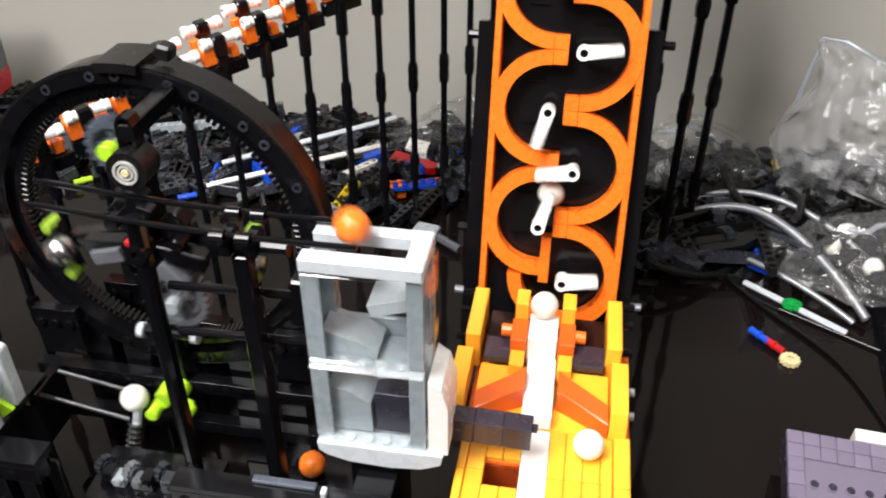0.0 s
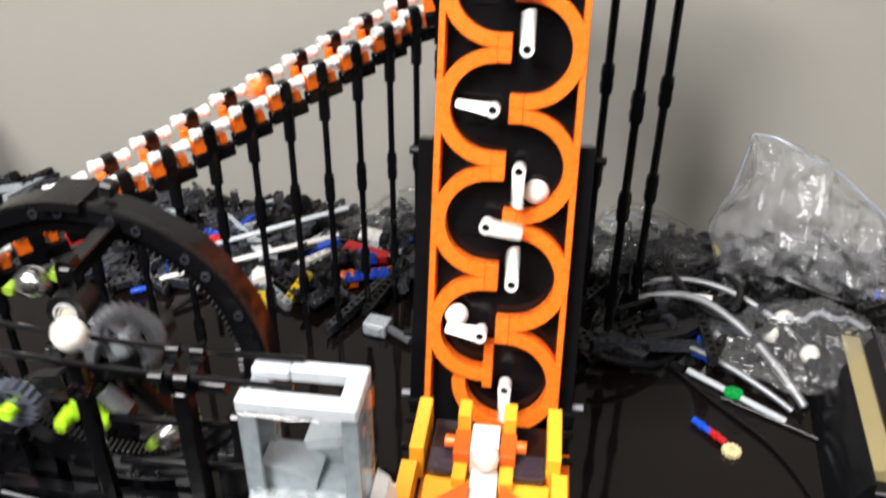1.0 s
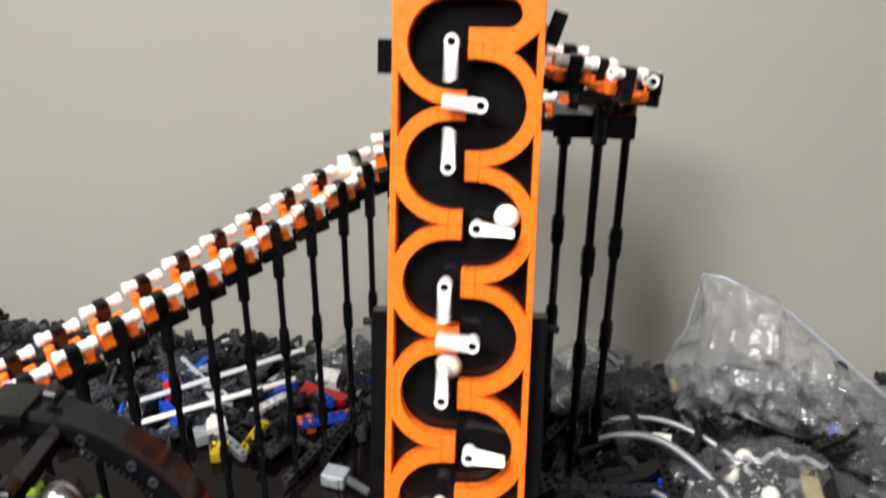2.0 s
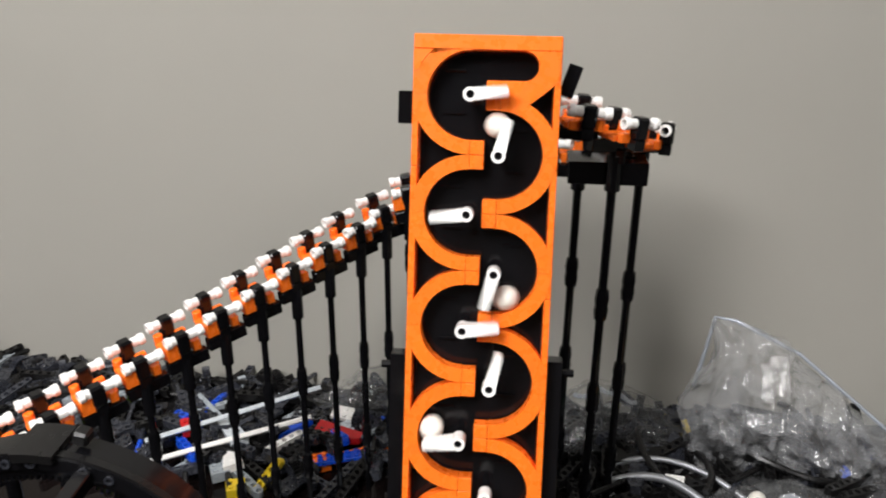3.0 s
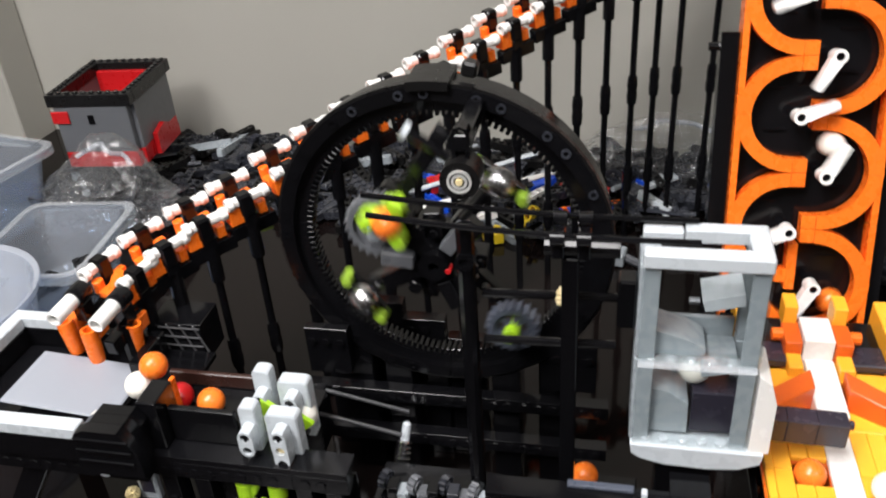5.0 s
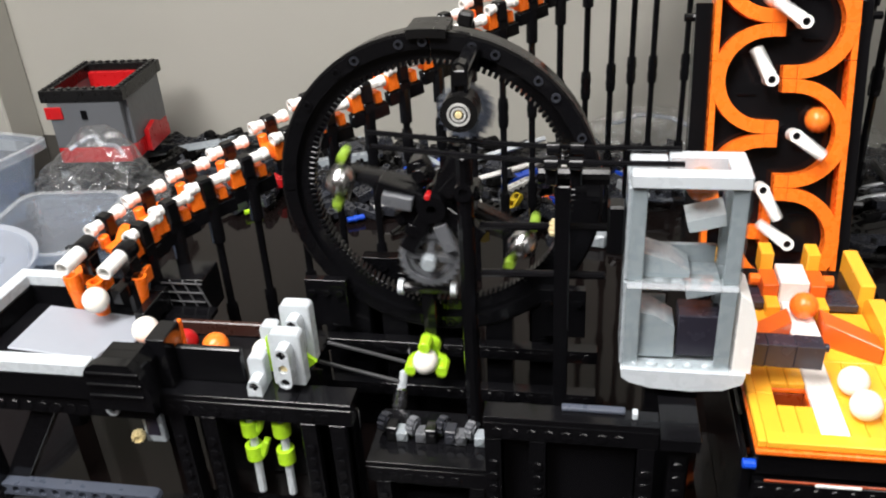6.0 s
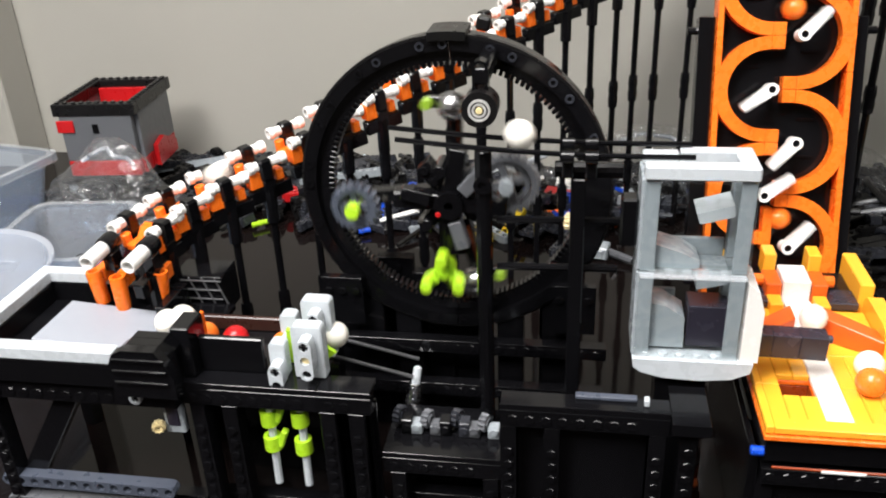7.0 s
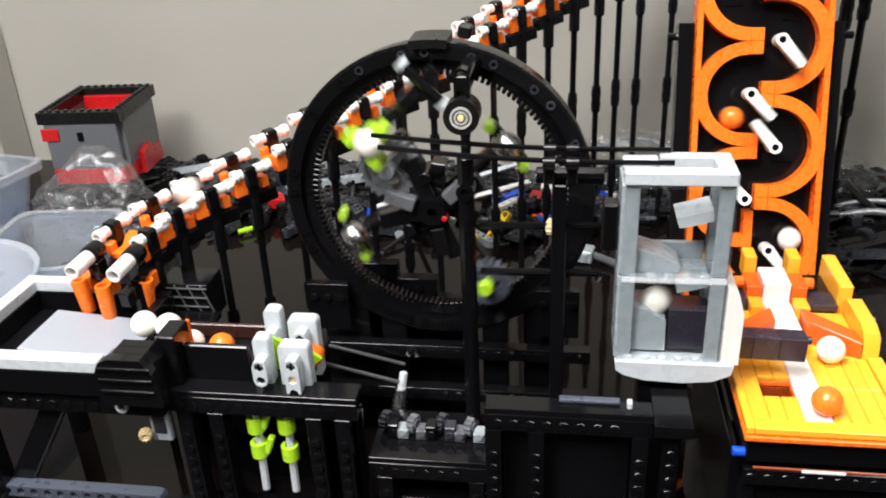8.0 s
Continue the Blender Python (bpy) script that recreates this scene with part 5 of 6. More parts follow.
for i in range(9):
    for j in range(6):
        if i and j > 1:
            continue
        b = bmesh.new()
        box(b, i * U + 0.0001, i * U + U - 0.0001, -j * U - U + 0.0001, -j * U - 0.0001, -0.0032, 0.0, 0.0004, TILT)
        part("tile", b, SLATE_SHEEN, plate)
b = bmesh.new()
box(b, U, 9 * U - 0.0001, -6 * U + 0.0001, -2 * U - 0.0002, -0.0034, -0.0004, 0.0003, TILT)
part("top_panel", b, SLATE_SHEEN, plate)
for i in range(7):
    b = bmesh.new()
    c = Vector((1.55 * U + i * U * 1.05, -3.75 * U, 0))
    tube(b, TILT @ (c + Vector((0, 0, -0.0030))), TILT @ (c + Vector((0, 0, 0.0004))), 0.0030, 0.0023, 16)
    part("hole_ring", b, SLATE_SHEEN, plate)
    b = bmesh.new()
    rod(b, TILT @ (c + Vector((0, 0, -0.0024))), TILT @ (c + Vector((0, 0, -0.0002))), 0.0024, 14)
    part("pin_hole", b, PLUM, plate, "dark pin hole")
b = bmesh.new()
box(b, 0.0002, 9 * U, -6 * U + 0.0002, -0.0002, -0.0180, -0.0036, 0.0005, TILT)
part("block_body", b, PLUM, plate)
b = bmesh.new()
box(b, 0.004, 8.6 * U, -5.4 * U, -0.008, 0.0005, 0.0100, 0.0005, pose(0, 0, 0, 0, 0, -5))
part("block_foot", b, PLUM, plate)
b = bmesh.new()
box(b, 4.2 * U, 8.2 * U, 0.0002, 0.0078, -0.0100, 0.0010, 0.0005, TILT)
stud_row(b, TILT @ Vector((4.7 * U, 0.004, 0.0010)), (0.0087, -0.00076, 0), 4, (0, -0.19, 0.98))
part("white_brick", b, WHITE, plate, "white studded brick")

crate = empty("brick_crate", pose(0.2450, 0.0950, 0.0, 0, 0, -7), "dark brick-built bowl with a tan border and wooden insert", "brick bowl")
for nm, mat, out, y0, y1 in (("skirt", BLACK, [(-0.020, 0.0005), (0.0, 0.0005), (0.0, 0.0348), (-0.004, 0.0320)], -0.078, 0.085), ("tan_border", OLIVE_TAN, [(0.0002, 0.0005), (0.0120, 0.0005), (0.0120, 0.0372), (0.0002, 0.0344)], -0.066, 0.085), ("inner_rim", BLACK, [(0.0122, 0.0005), (0.0220, 0.0005), (0.0220, 0.0412), (0.0122, 0.0392)], -0.054, 0.085)):
    b = bmesh.new()
    prism(b, out, y0, y1)
    part(nm, b, mat, crate)
for nm, mat, x0, y0, z in (("skirt", BLACK, -0.018, -0.078, 0.0280), ("tan_border", OLIVE_TAN, 0.0002, -0.0660, 0.0350), ("inner_rim", DKGREY, 0.0122, -0.0540, 0.0392)):
    b = bmesh.new()
    box(b, max(x0, 0.0) + 0.0125 * (nm != "skirt"), 0.120, y0, y0 + 0.0118, 0.0005, z, 0.0008)
    part(nm, b, mat, crate)
b = bmesh.new()
box(b, 0.0222, 0.120, -0.0420, 0.085, 0.0005, 0.0210, 0.0008)
part("bowl_floor", b, DKGREY, crate)
b = bmesh.new()
box(b, 0.030, 0.118, -0.030, 0.060, 0.0212, 0.0295, 0.001)
part("wood_insert", b, material("pine_board", (0.42, 0.22, 0.08), 0.5, vary=0.3, scale=90), crate, "brown wooden insert")
b = bmesh.new()
box(b, 0.0222, 0.060, -0.0415, -0.034, 0.0212, 0.0350, 0.0008)
part("grey_brick", b, GREY, crate, "light grey brick")


# ---- crumpled bags, bins and the square bin ----
def bag(name, x, y, rx, ry, h, seed, label, lean=(0, 0), sharp=1.0, slope=0.0, tuck=0.45):
    b = bmesh.new()
    bmesh.ops.create_icosphere(b, subdivisions=5, radius=1)
    for v in b.verts:
        d = v.co.normalized()
        up = max(0, d.z)
        f = 1 + 0.30 * noise.noise(d * 1.7 + Vector((seed, 0, 0))) + 0.20 * abs(noise.noise(d * 4.1 + Vector((0, seed, 0)))) * sharp + 0.09 * abs(noise.noise(d * 9 + Vector((0, 0, seed))))
        pinch = 1 - tuck * up ** 1.5
        v.co = Vector((d.x * rx * f * pinch + lean[0] * up * up, d.y * ry * f * pinch + lean[1] * up * up, max(0, (d.z * 0.5 + 0.5)) * h * (0.75 + 0.35 * f * up)))
        v.co.z = max(v.co.z * (1 - slope * v.co.x / rx), 0.001)
    o = empty(name, pose(x, y, 0.0), label, "plastic bag")
    top = max(b.verts, key=lambda v: v.co.z).co.copy()
    part("bag_film", b, BAGGY, o, "", 25)
    b = bmesh.new()
    pts = [(top.x + (k / 10 - 0.5) * rx * 0.9, top.y + 0.004 * math.sin(k * 1.7 + seed), top.z - 0.010 - abs(k / 10 - 0.45) * h * 0.35) for k in range(11)]
    sweep(b, pts, 0.0022, 6)
    part("seal_strip", b, TUBMAT, o, "milky seal strip")
    return o




def peaked_bag(x, y, tops, label, seed):
    """A stiff crumpled bag whose ridge follows (along, height, half thickness) stations."""
    b = bmesh.new()
    nu, nv = 90, 40
    rows = []
    for i in range(nu + 1):
        u = i / nu * tops[-1][0]
        h, d = between(tops, u)
        row = []
        for k in range(nv):
            a = 2 * math.pi * k / nv
            p = Vector((u, d * math.cos(a), 0.004 + h * (0.5 + 0.5 * math.sin(a))))
            q = p * 34 + Vector((seed, 0, 0))
            crease = abs(noise.noise(q)) * 0.020 + abs(noise.noise(q * 2.3)) * 0.013 + abs(noise.noise(q * 5.1)) * 0.006
            up = 0.5 + 0.5 * math.sin(a)
            row.append(b.verts.new((p.x + 0.020 * noise.noise(q * 0.6) * up, p.y + (crease - 0.010) * (1 if math.cos(a) > 0 else -1), max(0.001, p.z + 0.008 * noise.noise(q * 0.9) * up))))
        rows.append(row)
    for p, q in zip(rows, rows[1:]):
        for k in range(nv):
            b.faces.new((p[k], p[(k + 1) % nv], q[(k + 1) % nv], q[k]))
    b.faces.new(rows[0][::-1])
    b.faces.new(rows[-1])
    o = empty("plastic_bag", pose(x, y, 0.0, 0, 0, -4), label, "plastic bag")
    part("bag_film", b, BAG_STIFF, o, "", 14)
    b = bmesh.new()
    sweep(b, [(u + 0.001, 0.004 * math.sin(u * 90), 0.004 + h) for u, h, d in tops[1:-1]], 0.0016, 6)
    part("seal_strip", b, TUBMAT, o, "milky seal strip")


peaked_bag(0.170, 0.262, [(0, 0.030, 0.010), (0.004, 0.085, 0.016), (0.014, 0.150, 0.016), (0.030, 0.149, 0.022), (0.084, 0.122, 0.030), (0.180, 0.046, 0.036), (0.230, 0.028, 0.030), (0.250, 0.012, 0.012)], "crumpled clear plastic bag standing on the heap", 3.3)
bag("plastic_bag", 0.235, 0.175, 0.070, 0.045, 0.050, 8.1, "clear plastic bag with white balls in it")
bag("plastic_bag", 0.365, 0.215, 0.080, 0.050, 0.045, 5.7, "crumpled clear plastic bag at the back")
bag("plastic_bag", 0.110, 0.290, 0.060, 0.035, 0.065, 1.9, "small crumpled clear bag by the wall")
bag("plastic_bag", -0.555, 0.185, 0.060, 0.045, 0.085, 6.2, "crumpled clear plastic bag before the square bin", (0.01, 0.0))
bag("plastic_bag", -0.060, 0.315, 0.09, 0.026, 0.065, 2.6, "flat clear bag of parts against the wall")


def open_bin(name, x, y, rz, w, d, h, mat, label, wall_t=0.002, flare=0.012):
    thing = empty(name, pose(x, y, 0.0, 0, 0, rz), label, "storage bin")

    def loop(b, g, z, r=0.014):
        pts = []
        for sx, sy, a0 in ((1, 1, 0), (-1, 1, 90), (-1, -1, 180), (1, -1, 270)):
            for k in range(4):
                a = radians(a0 + k * 30)
                pts.append(b.verts.new((sx * (w / 2 + g - r) + r * math.cos(a), sy * (d / 2 + g - r) + r * math.sin(a), z)))
        return pts

    b = bmesh.new()
    loops = [loop(b, -flare, 0.0006), loop(b, 0, h), loop(b, 0.005, h), loop(b, 0.005, h - 0.004)]
    inner = [loop(b, -wall_t, h - 0.0005), loop(b, -flare - wall_t, 0.003)]
    for s in (loops, inner):
        for p, q in zip(s, s[1:]):
            for k in range(16):
                b.faces.new((p[k], p[(k + 1) % 16], q[(k + 1) % 16], q[k]))
    b.faces.new(loops[0][::-1])
    b.faces.new(inner[1])
    part("bin_shell", b, mat, thing)
    b = bmesh.new()
    lo, hi = [loop(b, g, z) for g, z in ((0.0052, h - 0.006), (0.0068, h - 0.006), (0.0068, h + 0.0015), (0.0010, h + 0.0015))], None
    for p, q in zip(lo, lo[1:] + lo[:1]):
        for k in range(16):
            b.faces.new((p[k], p[(k + 1) % 16], q[(k + 1) % 16], q[k]))
    part("bin_rim", b, LIPMAT, thing, "clear thick rim")
    return thing


open_bin("storage_bin", -0.712, 0.165, -12, 0.150, 0.130, 0.070, BINMAT, "clear plastic storage bin with blue parts inside")
open_bin("storage_bin", -0.544, 0.085, 6, 0.085, 0.105, 0.050, BINMAT, "low clear plastic bin with dark parts inside")
tub = empty("round_tub", pose(-0.553, -0.038, 0.0), "milky translucent round plastic tub", "tub")
b = bmesh.new()
lathe(b, [(0.056, 0.0006), (0.069, 0.073), (0.073, 0.075), (0.073, 0.071), (0.0685, 0.069), (0.0545, 0.003)], None, 40)
part("tub_shell", b, TUBMAT, tub)
for i in range(16):
    hue = random.choice(["blue", "blue", "black", "dark grey", "dark grey", "black"])
    x, y = (random.uniform(-0.75, -0.68), random.uniform(0.13, 0.20)) if i < 8 else (random.uniform(-0.565, -0.520), random.uniform(0.055, 0.12))
    k = random.choice(["pin", "beam3", "brick2"])
    scatter(k, HUES[hue], pose(x, y, 0.009, random.uniform(-20, 20), 0, random.uniform(0, 360)), f"loose {hue} plastic part in the clear bin", CATS["".join(c for c in k if c.isalpha())])

square = empty("square_bin", pose(-0.5905, 0.2823, 0.0390, 0, 0, 5.5), "grey brick-built square bin with a black rim and red feet", "brick bin")


def build_square():
    W, D, H = 0.036, 0.0445, 0.074
    for s in (-1, 1):
        for name, mat, z0, z1 in (("wall_band", RED, 0.0005, 0.016), ("wall_band", DKGREY if s > 0 else GREY, 0.0162, H - 0.012)):
            b = bmesh.new()
            box(b, -W, W, s * D - 0.004, s * D + 0.004, z0, z1, 0.0006)
            part(name, b, BIN_GREY if mat is not RED else RED, square, "grey brick wall" if mat is not RED else "red brick foot")
            b = bmesh.new()
            box(b, s * W - 0.004, s * W + 0.004, -D + 0.0041, D - 0.0041, z0, z1, 0.0006)
            part(name, b, BIN_GREY if mat is not RED else RED, square, "grey brick wall" if mat is not RED else "red brick foot")
        b = bmesh.new()
        box(b, -W - 0.005, W + 0.005, s * D - 0.005, s * D + 0.005, H - 0.0118, H, 0.0006)
        stud_row(b, (-W, s * D, H), (0.008, 0, 0), 10, (0, 0, 1))
        part("rim_brick", b, BLACK_MATT, square)
        b = bmesh.new()
        box(b, s * W - 0.005, s * W + 0.005, -D + 0.0051, D - 0.0051, H - 0.0118, H, 0.0006)
        stud_row(b, (s * W, -D + 0.010, H), (0, 0.008, 0), 10, (0, 0, 1))
        part("rim_brick", b, BLACK_MATT, square)
    b = bmesh.new()
    box(b, -W + 0.0042, W - 0.0042, -D + 0.0042, D - 0.0042, 0.034, 0.040, 0.0006)
    part("inner_floor", b, RED, square)
    b = bmesh.new()
    box(b, -W + 0.0042, W - 0.0042, D - 0.010, D - 0.0042, 0.041, 0.0665, 0.0006)
    part("inner_wall", b, RED, square, "red inner wall")
    b = bmesh.new()
    box(b, -W - 0.003, -W + 0.014, -D - 0.006, -D - 0.0041, 0.046, 0.058, 0.0006)
    part("red_patch", b, RED, square, "red side brick")
    b = bmesh.new()
    box(b, -0.004, 0.002, -D - 0.0052, -D - 0.0041, 0.045, 0.054, 0.0003)
    part("slot", b, BLACK, square)
    b = bmesh.new()
    prism(b, [(-0.02, 0.0005), (0.03, 0.0005), (0.03, 0.012), (0.0, 0.026), (-0.02, 0.022)], -0.0025, 0.0025, pose(W + 0.0068, 0.0, 0, 0, 0, 90))
    part("red_foot", b, RED, square)


BIN_GREY = material("bin_grey_plastic", (0.112, 0.118, 0.128), 0.4, per_object=0.08)
build_square()


# ---- balls ----
def ball_mesh():
    b = bmesh.new()
    bmesh.ops.create_uvsphere(b, u_segments=28, v_segments=18, radius=0.0071)
    return b


BALL = None
WORDS = {"w": "white", "o": "orange", "r": "red"}


def ball(c, p, where):
    global BALL
    if BALL is None:
        BALL = part("ball", ball_mesh(), BALLS[c], None, "", 180)
        BALL.material_slots[0].link = "OBJECT"
        BALL.material_slots[0].material = BALLS[c]
        o = BALL
    else:
        o = again(BALL, Matrix(), None, BALLS[c])
    o.matrix_basis = Matrix.Translation(p)
    return tagged(o, f"{WORDS[c]} plastic ball {where}", "ball", "balls of the machine")


STILL = [("w", (0.205, 0.178, 0.026), "inside a clear bag"), ("w", (0.232, 0.160, 0.022), "inside a clear bag"), ("w", (0.2200, 0.196, 0.028), "inside a clear bag"),
         ("o", (-0.1120, -0.1010, 0.0396), "on a ledge under the drop box")]
for c, p, where in STILL:
    ball(c, p, where)
ledge = empty("black_ledge", None, "small black ledge under the drop box", "ledge")
b = bmesh.new()
box(b, -0.124, -0.085, -0.112, -0.092, 0.0005, 0.0324, 0.0006)
part("ledge_block", b, BLACK, ledge)


# ---- what moves ----
STEP = 0.1
TIMES = [i * STEP for i in range(81)]
RATE = 622.75
CYCLE, PICK = 1.475, 0.075
# claw over one cycle from the pickup: time, x, z
CLAW = [(0.000, -0.1933, 0.0712, 0), (0.050, -0.1938, 0.0722, 0), (0.150, -0.1917, 0.0937, 0), (0.250, -0.1883, 0.1199, 0), (0.350, -0.1878, 0.1492, 0), (0.450, -0.1948, 0.1747, 22), (0.550, -0.2154, 0.2006, 45), (0.625, -0.2122, 0.2207, 71), (0.725, -0.2116, 0.2191, 65), (0.825, -0.1876, 0.1694, 30), (0.925, -0.1877, 0.1438, 9), (1.025, -0.1901, 0.1219, 0), (1.125, -0.1897, 0.0934, 0), (1.225, -0.1919, 0.0700, 0), (1.325, -0.1854, 0.0671, 0), (1.425, -0.1882, 0.0680, 0), (1.475, -0.1933, 0.0712, 0)]
CLAW_Y = -0.100


def claw_at(t):
    u = (t - PICK) % CYCLE
    return between(CLAW, u)


def path_at(rows, t):
    """A place on a list of (time, place), straight from one to the next."""
    if t <= rows[0][0]:
        return rows[0][1].copy()
    for a, b in zip(rows, rows[1:]):
        if t <= b[0]:
            return a[1].lerp(b[1], (t - a[0]) / (b[0] - a[0]))
    return rows[-1][1].copy()


def to_lift(spot):
    """From its place on the deck up the lane to the foot of the lift; seconds before it is taken."""
    return [(-1.25, Vector(spot)), (-1.05, Vector((0.012, -0.106, 0.0950))), (-0.92, Vector((0.0030, -0.094, 0.1006))), (-0.60, Vector((0.0025, -0.062, 0.1008))),
            (-0.48, Vector((0.0012, -0.0480, 0.1118))), (-0.42, Vector((0.0002, -0.0385, 0.1120))), (-0.36, Vector((0.0, -0.0290, 0.1040))), (-0.28, Vector((0.0000, -0.0150, 0.0900))), (-0.12, Vector((0.0000, -0.0145, 0.0850))), (0.0, BASE @ Vector((0.0060, 0.0165, -0.0166)))]


def lift_ball_at(u):
    """A ball in the lift, u seconds after it enters the lowest ring; the place in the lift's frame."""
    gap, push = 0.4335, 0.289
    n = int(u / gap)
    if n > 9:
        return None
    k, v = 10 - n, u - n * gap
    x, z = axis_of(k)
    s = -1 if k % 2 else 1
    r = 0.0166
    if v <= push:
        a = radians(-90 + 180 * min(1, (v / push) * 0.95 + 0.10 * (1 - v / push)))
        return Vector((x + s * r * math.cos(a), 0.0165, z + r * math.sin(a)))
    w = (v - push) / (gap - push)
    if k == 1:
        return Vector((x + 0.026 * w, 0.0165 + 0.002 * w, z + r))
    x2, z2 = axis_of(k - 1)
    return Vector((x + (x2 - x) * w, 0.0165, z + r + (z2 - r - z - r) * w))


S100 = length_to(12)
HOPPER_REST = [Vector(p) for p in ((-0.3375, -0.1350, 0.1110), (-0.3460, -0.1250, 0.1060), (-0.3250, -0.1300, 0.1165), (-0.3235, -0.1355, 0.1105), (-0.3345, -0.1690, 0.1005), (-0.3425, -0.1560, 0.1005), (-0.3200, -0.1690, 0.1005))]


def track_ball_at(t, passes, rest):
    """A ball on the track that goes by the twelfth joint at that time."""
    u = t - passes
    s = S100 + 0.52 * u if u > -0.25 else S100 - 0.13 + 0.20 * (u + 0.25)
    total = length_to(len(LINE) - 1)
    if s < 0.03:
        return None
    if s < total:
        p, d = on_line(s)
        return p + Vector((0, 0, 0.0020))
    w = min(1, (s - total) / 0.16)
    p = LINE[-1] + Vector((0, -0.004, 0.002))
    q = Vector((p.x, p.y - 0.014, 0.1105)).lerp(rest, max(0, w * 1.6 - 0.6))
    return p.lerp(q, min(1, w * 2.5))


# from the pickup through the rods and the drop box to the deck: time after pickup, x, y, z
RUN = [(-8.675, -0.3330, -0.1560, 0.0985), (-7.200, -0.3300, -0.1480, 0.0985), (-5.725, -0.3300, -0.1480, 0.0985), (-5.625, -0.3165, -0.1280, 0.0960), (-4.250, -0.3165, -0.1280, 0.0960), (-4.150, -0.2985, -0.1300, 0.0960), (-2.775, -0.2985, -0.1300, 0.0960), (-2.675, -0.2700, -0.1330, 0.0960), (-1.450, -0.2700, -0.1330, 0.0960), (-1.250, -0.2600, -0.1340, 0.1020), (-1.100, -0.2476, -0.1340, 0.0963), (-0.800, -0.2476, -0.1340, 0.0963), (-0.450, -0.2430, -0.1300, 0.1016), (-0.350, -0.2380, -0.1180, 0.0930), (-0.250, -0.2300, -0.1030, 0.0770), (-0.100, -0.2100, -0.0985, 0.0700), (0.000, -0.1933, -0.1010, 0.0712), (0.625, -0.2049, -0.1250, 0.2244), (0.725, -0.1920, -0.1250, 0.2229), (0.825, -0.1786, -0.1250, 0.2177), (0.925, -0.1632, -0.1250, 0.2141), (1.025, -0.1470, -0.1250, 0.2106), (1.125, -0.1292, -0.1250, 0.2090), (1.225, -0.1104, -0.1250, 0.2079), (1.325, -0.0856, -0.1250, 0.2100), (1.425, -0.0695, -0.1250, 0.2081), (1.525, -0.0582, -0.1250, 0.1861), (1.625, -0.0654, -0.1250, 0.1846), (1.725, -0.0730, -0.1250, 0.1689), (1.825, -0.0606, -0.1250, 0.1562), (1.925, -0.0596, -0.1250, 0.1444), (2.025, -0.0730, -0.1250, 0.1299), (2.130, -0.0660, -0.1220, 0.1270), (2.230, -0.0450, -0.1170, 0.1220), (2.330, -0.0200, -0.1140, 0.1185), (2.450, 0.0060, -0.1220, 0.1095), (2.600, 0.0180, -0.1300, 0.0925), (2.800, 0.0175, -0.1420, 0.0925), (3.400, 0.0165, -0.1440, 0.0925)]


def lift_and_track(t, e, passes, j, spot):
    """The place of a ball that the lift takes at e seconds."""
    if t < e:
        return path_at(to_lift(spot), t - e)
    p = lift_ball_at(t - e + 0.035)
    if p is not None:
        return BASE @ p
    q = track_ball_at(t, passes, HOPPER_REST[j])
    if q is not None:
        return q
    u = min(1, (t - e - 4.335) / 0.25)
    return (BASE @ Vector((0.018, 0.018, 0.304))).lerp(on_line(0.03)[0] + Vector((0, 0, 0.002)), u)


LATER = {2: [(6.1, 0.0235, -0.1075, 0.0925), (6.3, 0.0247, -0.1063, 0.0925), (6.6, 0.0245, -0.1120, 0.0925), (7.0, 0.0238, -0.1180, 0.0925), (7.5, 0.0246, -0.1111, 0.0925), (8.0, 0.0192, -0.1041, 0.0925)],
         3: [(6.85, 0.0130, -0.1225, 0.1060), (7.0, 0.0206, -0.1330, 0.0925), (7.5, 0.0128, -0.1224, 0.0925), (8.0, 0.0062, -0.1491, 0.0925)]}


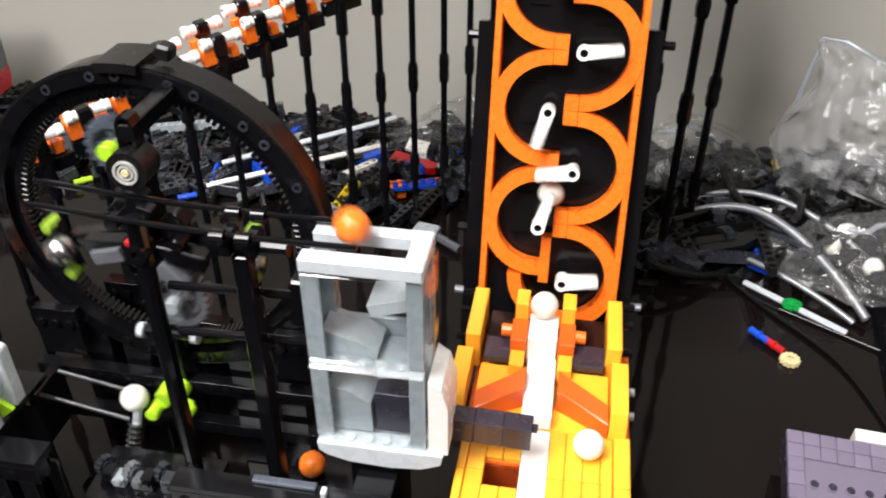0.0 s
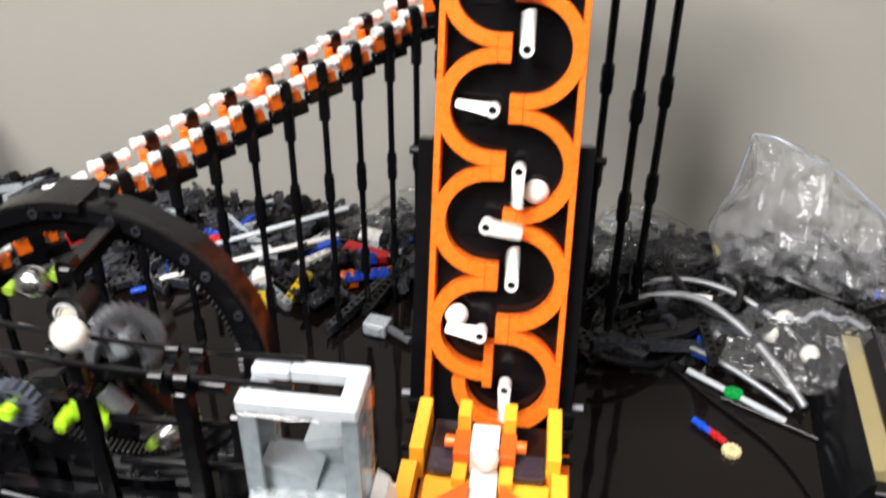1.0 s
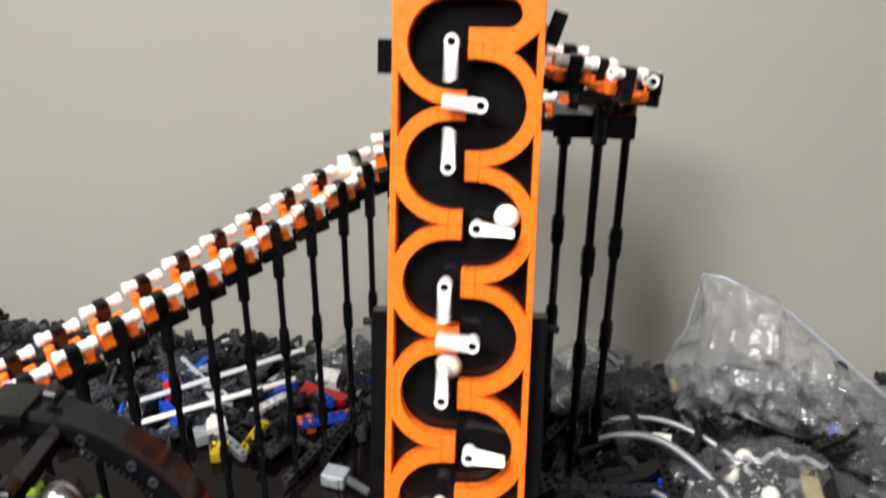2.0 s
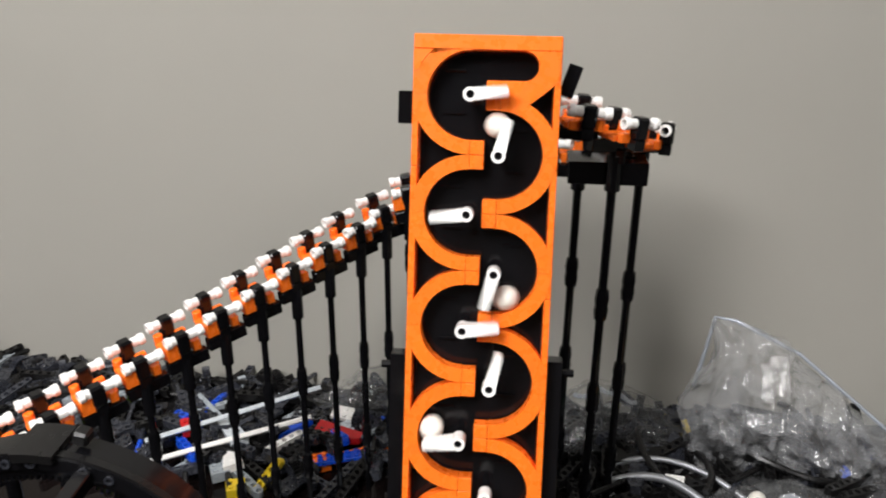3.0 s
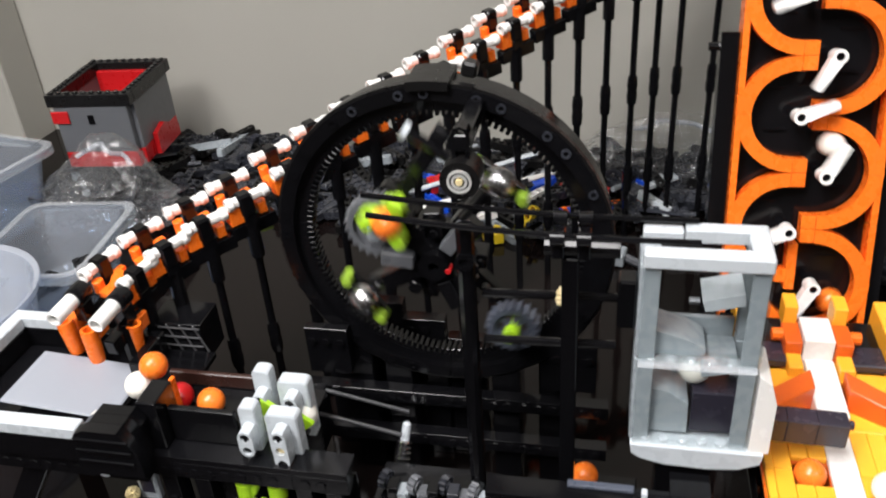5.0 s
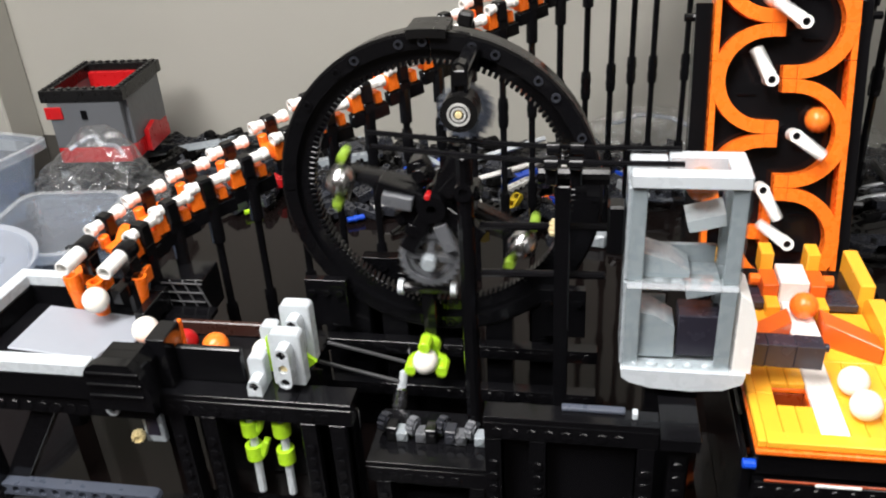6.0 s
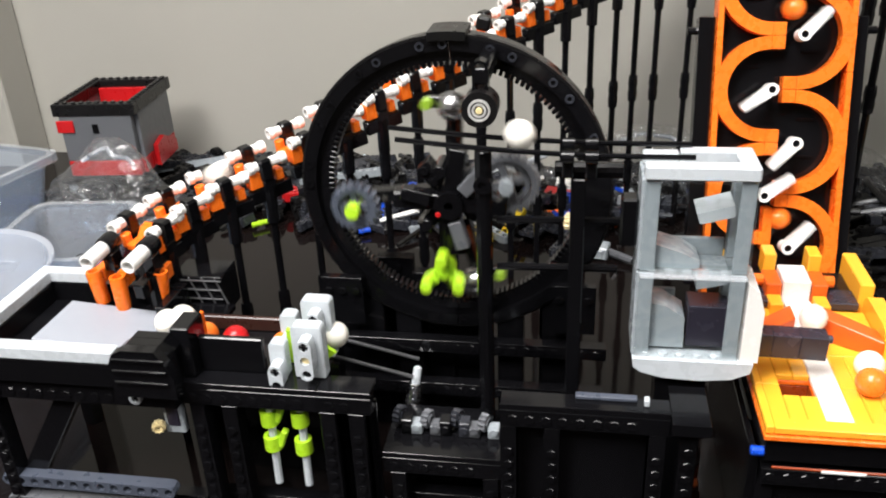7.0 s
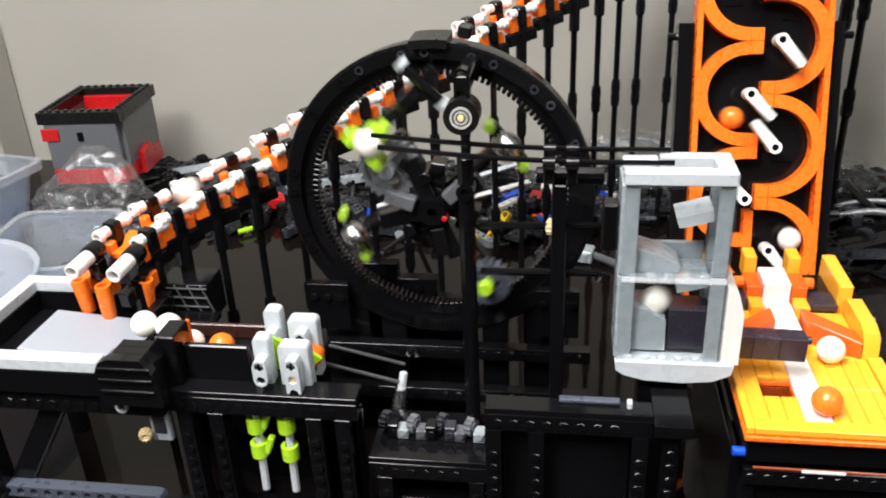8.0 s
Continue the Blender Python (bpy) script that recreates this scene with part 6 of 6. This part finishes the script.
def motions():
    for k, c in CRANKS:
        x, z = axis_of(k)
        if k % 2:
            a0, w = 75 + 180 * ((9 - k) // 2), -RATE
        else:
            a0, w = 8 + 180 * ((10 - k) // 2), RATE
        walk(c, [(t, pose(x, 0, z, 0, -(a0 + w * t), 0)) for t in TIMES])
    walk(carrier, [(t, pose(RX, -0.078, RZ, 0, 266.1 + 360 / CYCLE * t, 0)) for t in TIMES])
    rows = []
    for t in TIMES:
        x, z, a = claw_at(t)
        rows.append((t, pose(x, CLAW_Y, z, 0, a, 0)))
    walk(claw, rows)
    for i, th in enumerate(STEPPERS):
        x, y, z = th.matrix_basis.translation
        ph = 0 if i in (0, 1) else math.pi
        walk(th, [(t, pose(x, y, z + 0.0054 * math.cos(2 * math.pi * (t - 6.55) / CYCLE + ph))) for t in TIMES])
    # balls that wait on the deck or ride in the lift, and then roll down the track
    for c, e, passes, j, spot in (("o", -2.469, 3.32, 2, None), ("w", -0.735, 5.05, 3, None), ("w", 0.421, 6.31, 0, (0.0215, -0.1047, 0.0925)), ("w", 1.577, 7.29, 1, (0.0268, -0.1124, 0.0925)), ("o", 6.715, 99, 0, (0.0320, -0.1515, 0.0925))):
        rows = []
        for t in TIMES:
            p = lift_and_track(t, e, passes, j, spot)
            if j == 2 and t > 5.4:
                p = p.lerp(Vector(between(RUN, t - PICK - 8 * CYCLE)), min(1, (t - 5.4) / 0.4))
            rows.append((t, Matrix.Translation(p)))
        walk(ball(c, rows[0][1].translation, "carried up by the lift"), rows)
    for c, passes, j in (("o", 0.80, 4), ("w", 1.49, 5), ("w", 2.03, 6)):
        rows = []
        for t in TIMES:
            q = track_ball_at(t, passes, HOPPER_REST[j])
            rows.append((t, Matrix.Translation(q if q is not None else on_line(0.03 + 0.016 * (j - 4))[0] + Vector((0, 0, 0.002)))))
        walk(ball(c, rows[0][1].translation, "rolling down the track"), rows)
    # balls that the claw carries through the drop box to the deck, some of them on to the lift
    for n, c, spot, e in ((-1, "o", (0.0210, -0.1400, 0.0925), 4.975), (0, "w", (0.0215, -0.1047, 0.0925), 3.889), (1, "w", (0.0161, -0.1249, 0.0925), 7.865), (2, "w", (0.0220, -0.1075, 0.0925), 99),
                          (3, "o", (0.0310, -0.1350, 0.0925), 99), (4, "w", (0.0310, -0.1200, 0.0925), 99), (5, "w", (0.03, -0.12, 0.0925), 99), (6, "o", (0.03, -0.12, 0.0925), 99), (7, "r", (0.03, -0.12, 0.0925), 99), (9, "w", (0.03, -0.12, 0.0925), 99)):
        t0 = PICK + CYCLE * n
        rows = []
        for t in TIMES:
            u = t - t0
            if n in LATER and t >= LATER[n][0][0]:
                p = Vector(between(LATER[n], t))
            elif t > e - 1.25:
                p = lift_and_track(t, e, 99, 0, spot)
            elif u > RUN[-1][0]:
                p = Vector(RUN[-1][1:]).lerp(Vector(spot), min(1, (u - RUN[-1][0]) / 0.4))
            elif 0 <= u <= 0.62:
                x, z, a = claw_at(t)
                p = Vector((x, CLAW_Y - 0.001, z))
            else:
                p = Vector(between(RUN, max(RUN[0][0], u)))
            if n == 9:
                p = Vector((-0.3335, -0.1340, 0.1065)).lerp(p, min(1, max(0, (t - 7.55) / 0.2)))
            rows.append((t, Matrix.Translation(p)))
        walk(ball(c, rows[0][1].translation, "handed on by the gripper"), rows)
    # one ball rolls into the drain hole of the deck
    fall = [(0, -0.0120, -0.1600, 0.0937), (4.5, -0.0120, -0.1600, 0.0937), (4.7, -0.0120, -0.1450, 0.0925), (4.9, -0.0118, -0.1285, 0.0900), (5.0, -0.0116, -0.1280, 0.0830), (5.1, -0.0116, -0.1280, 0.0720), (5.2, -0.0116, -0.1280, 0.0480), (5.35, -0.0116, -0.1280, 0.0080), (8, -0.0116, -0.1280, 0.0080)]
    walk(ball("o", Vector(fall[0][1:]), "dropping through the deck hole"), [(q[0], Matrix.Translation(Vector(q[1:]))) for q in fall])


motions()
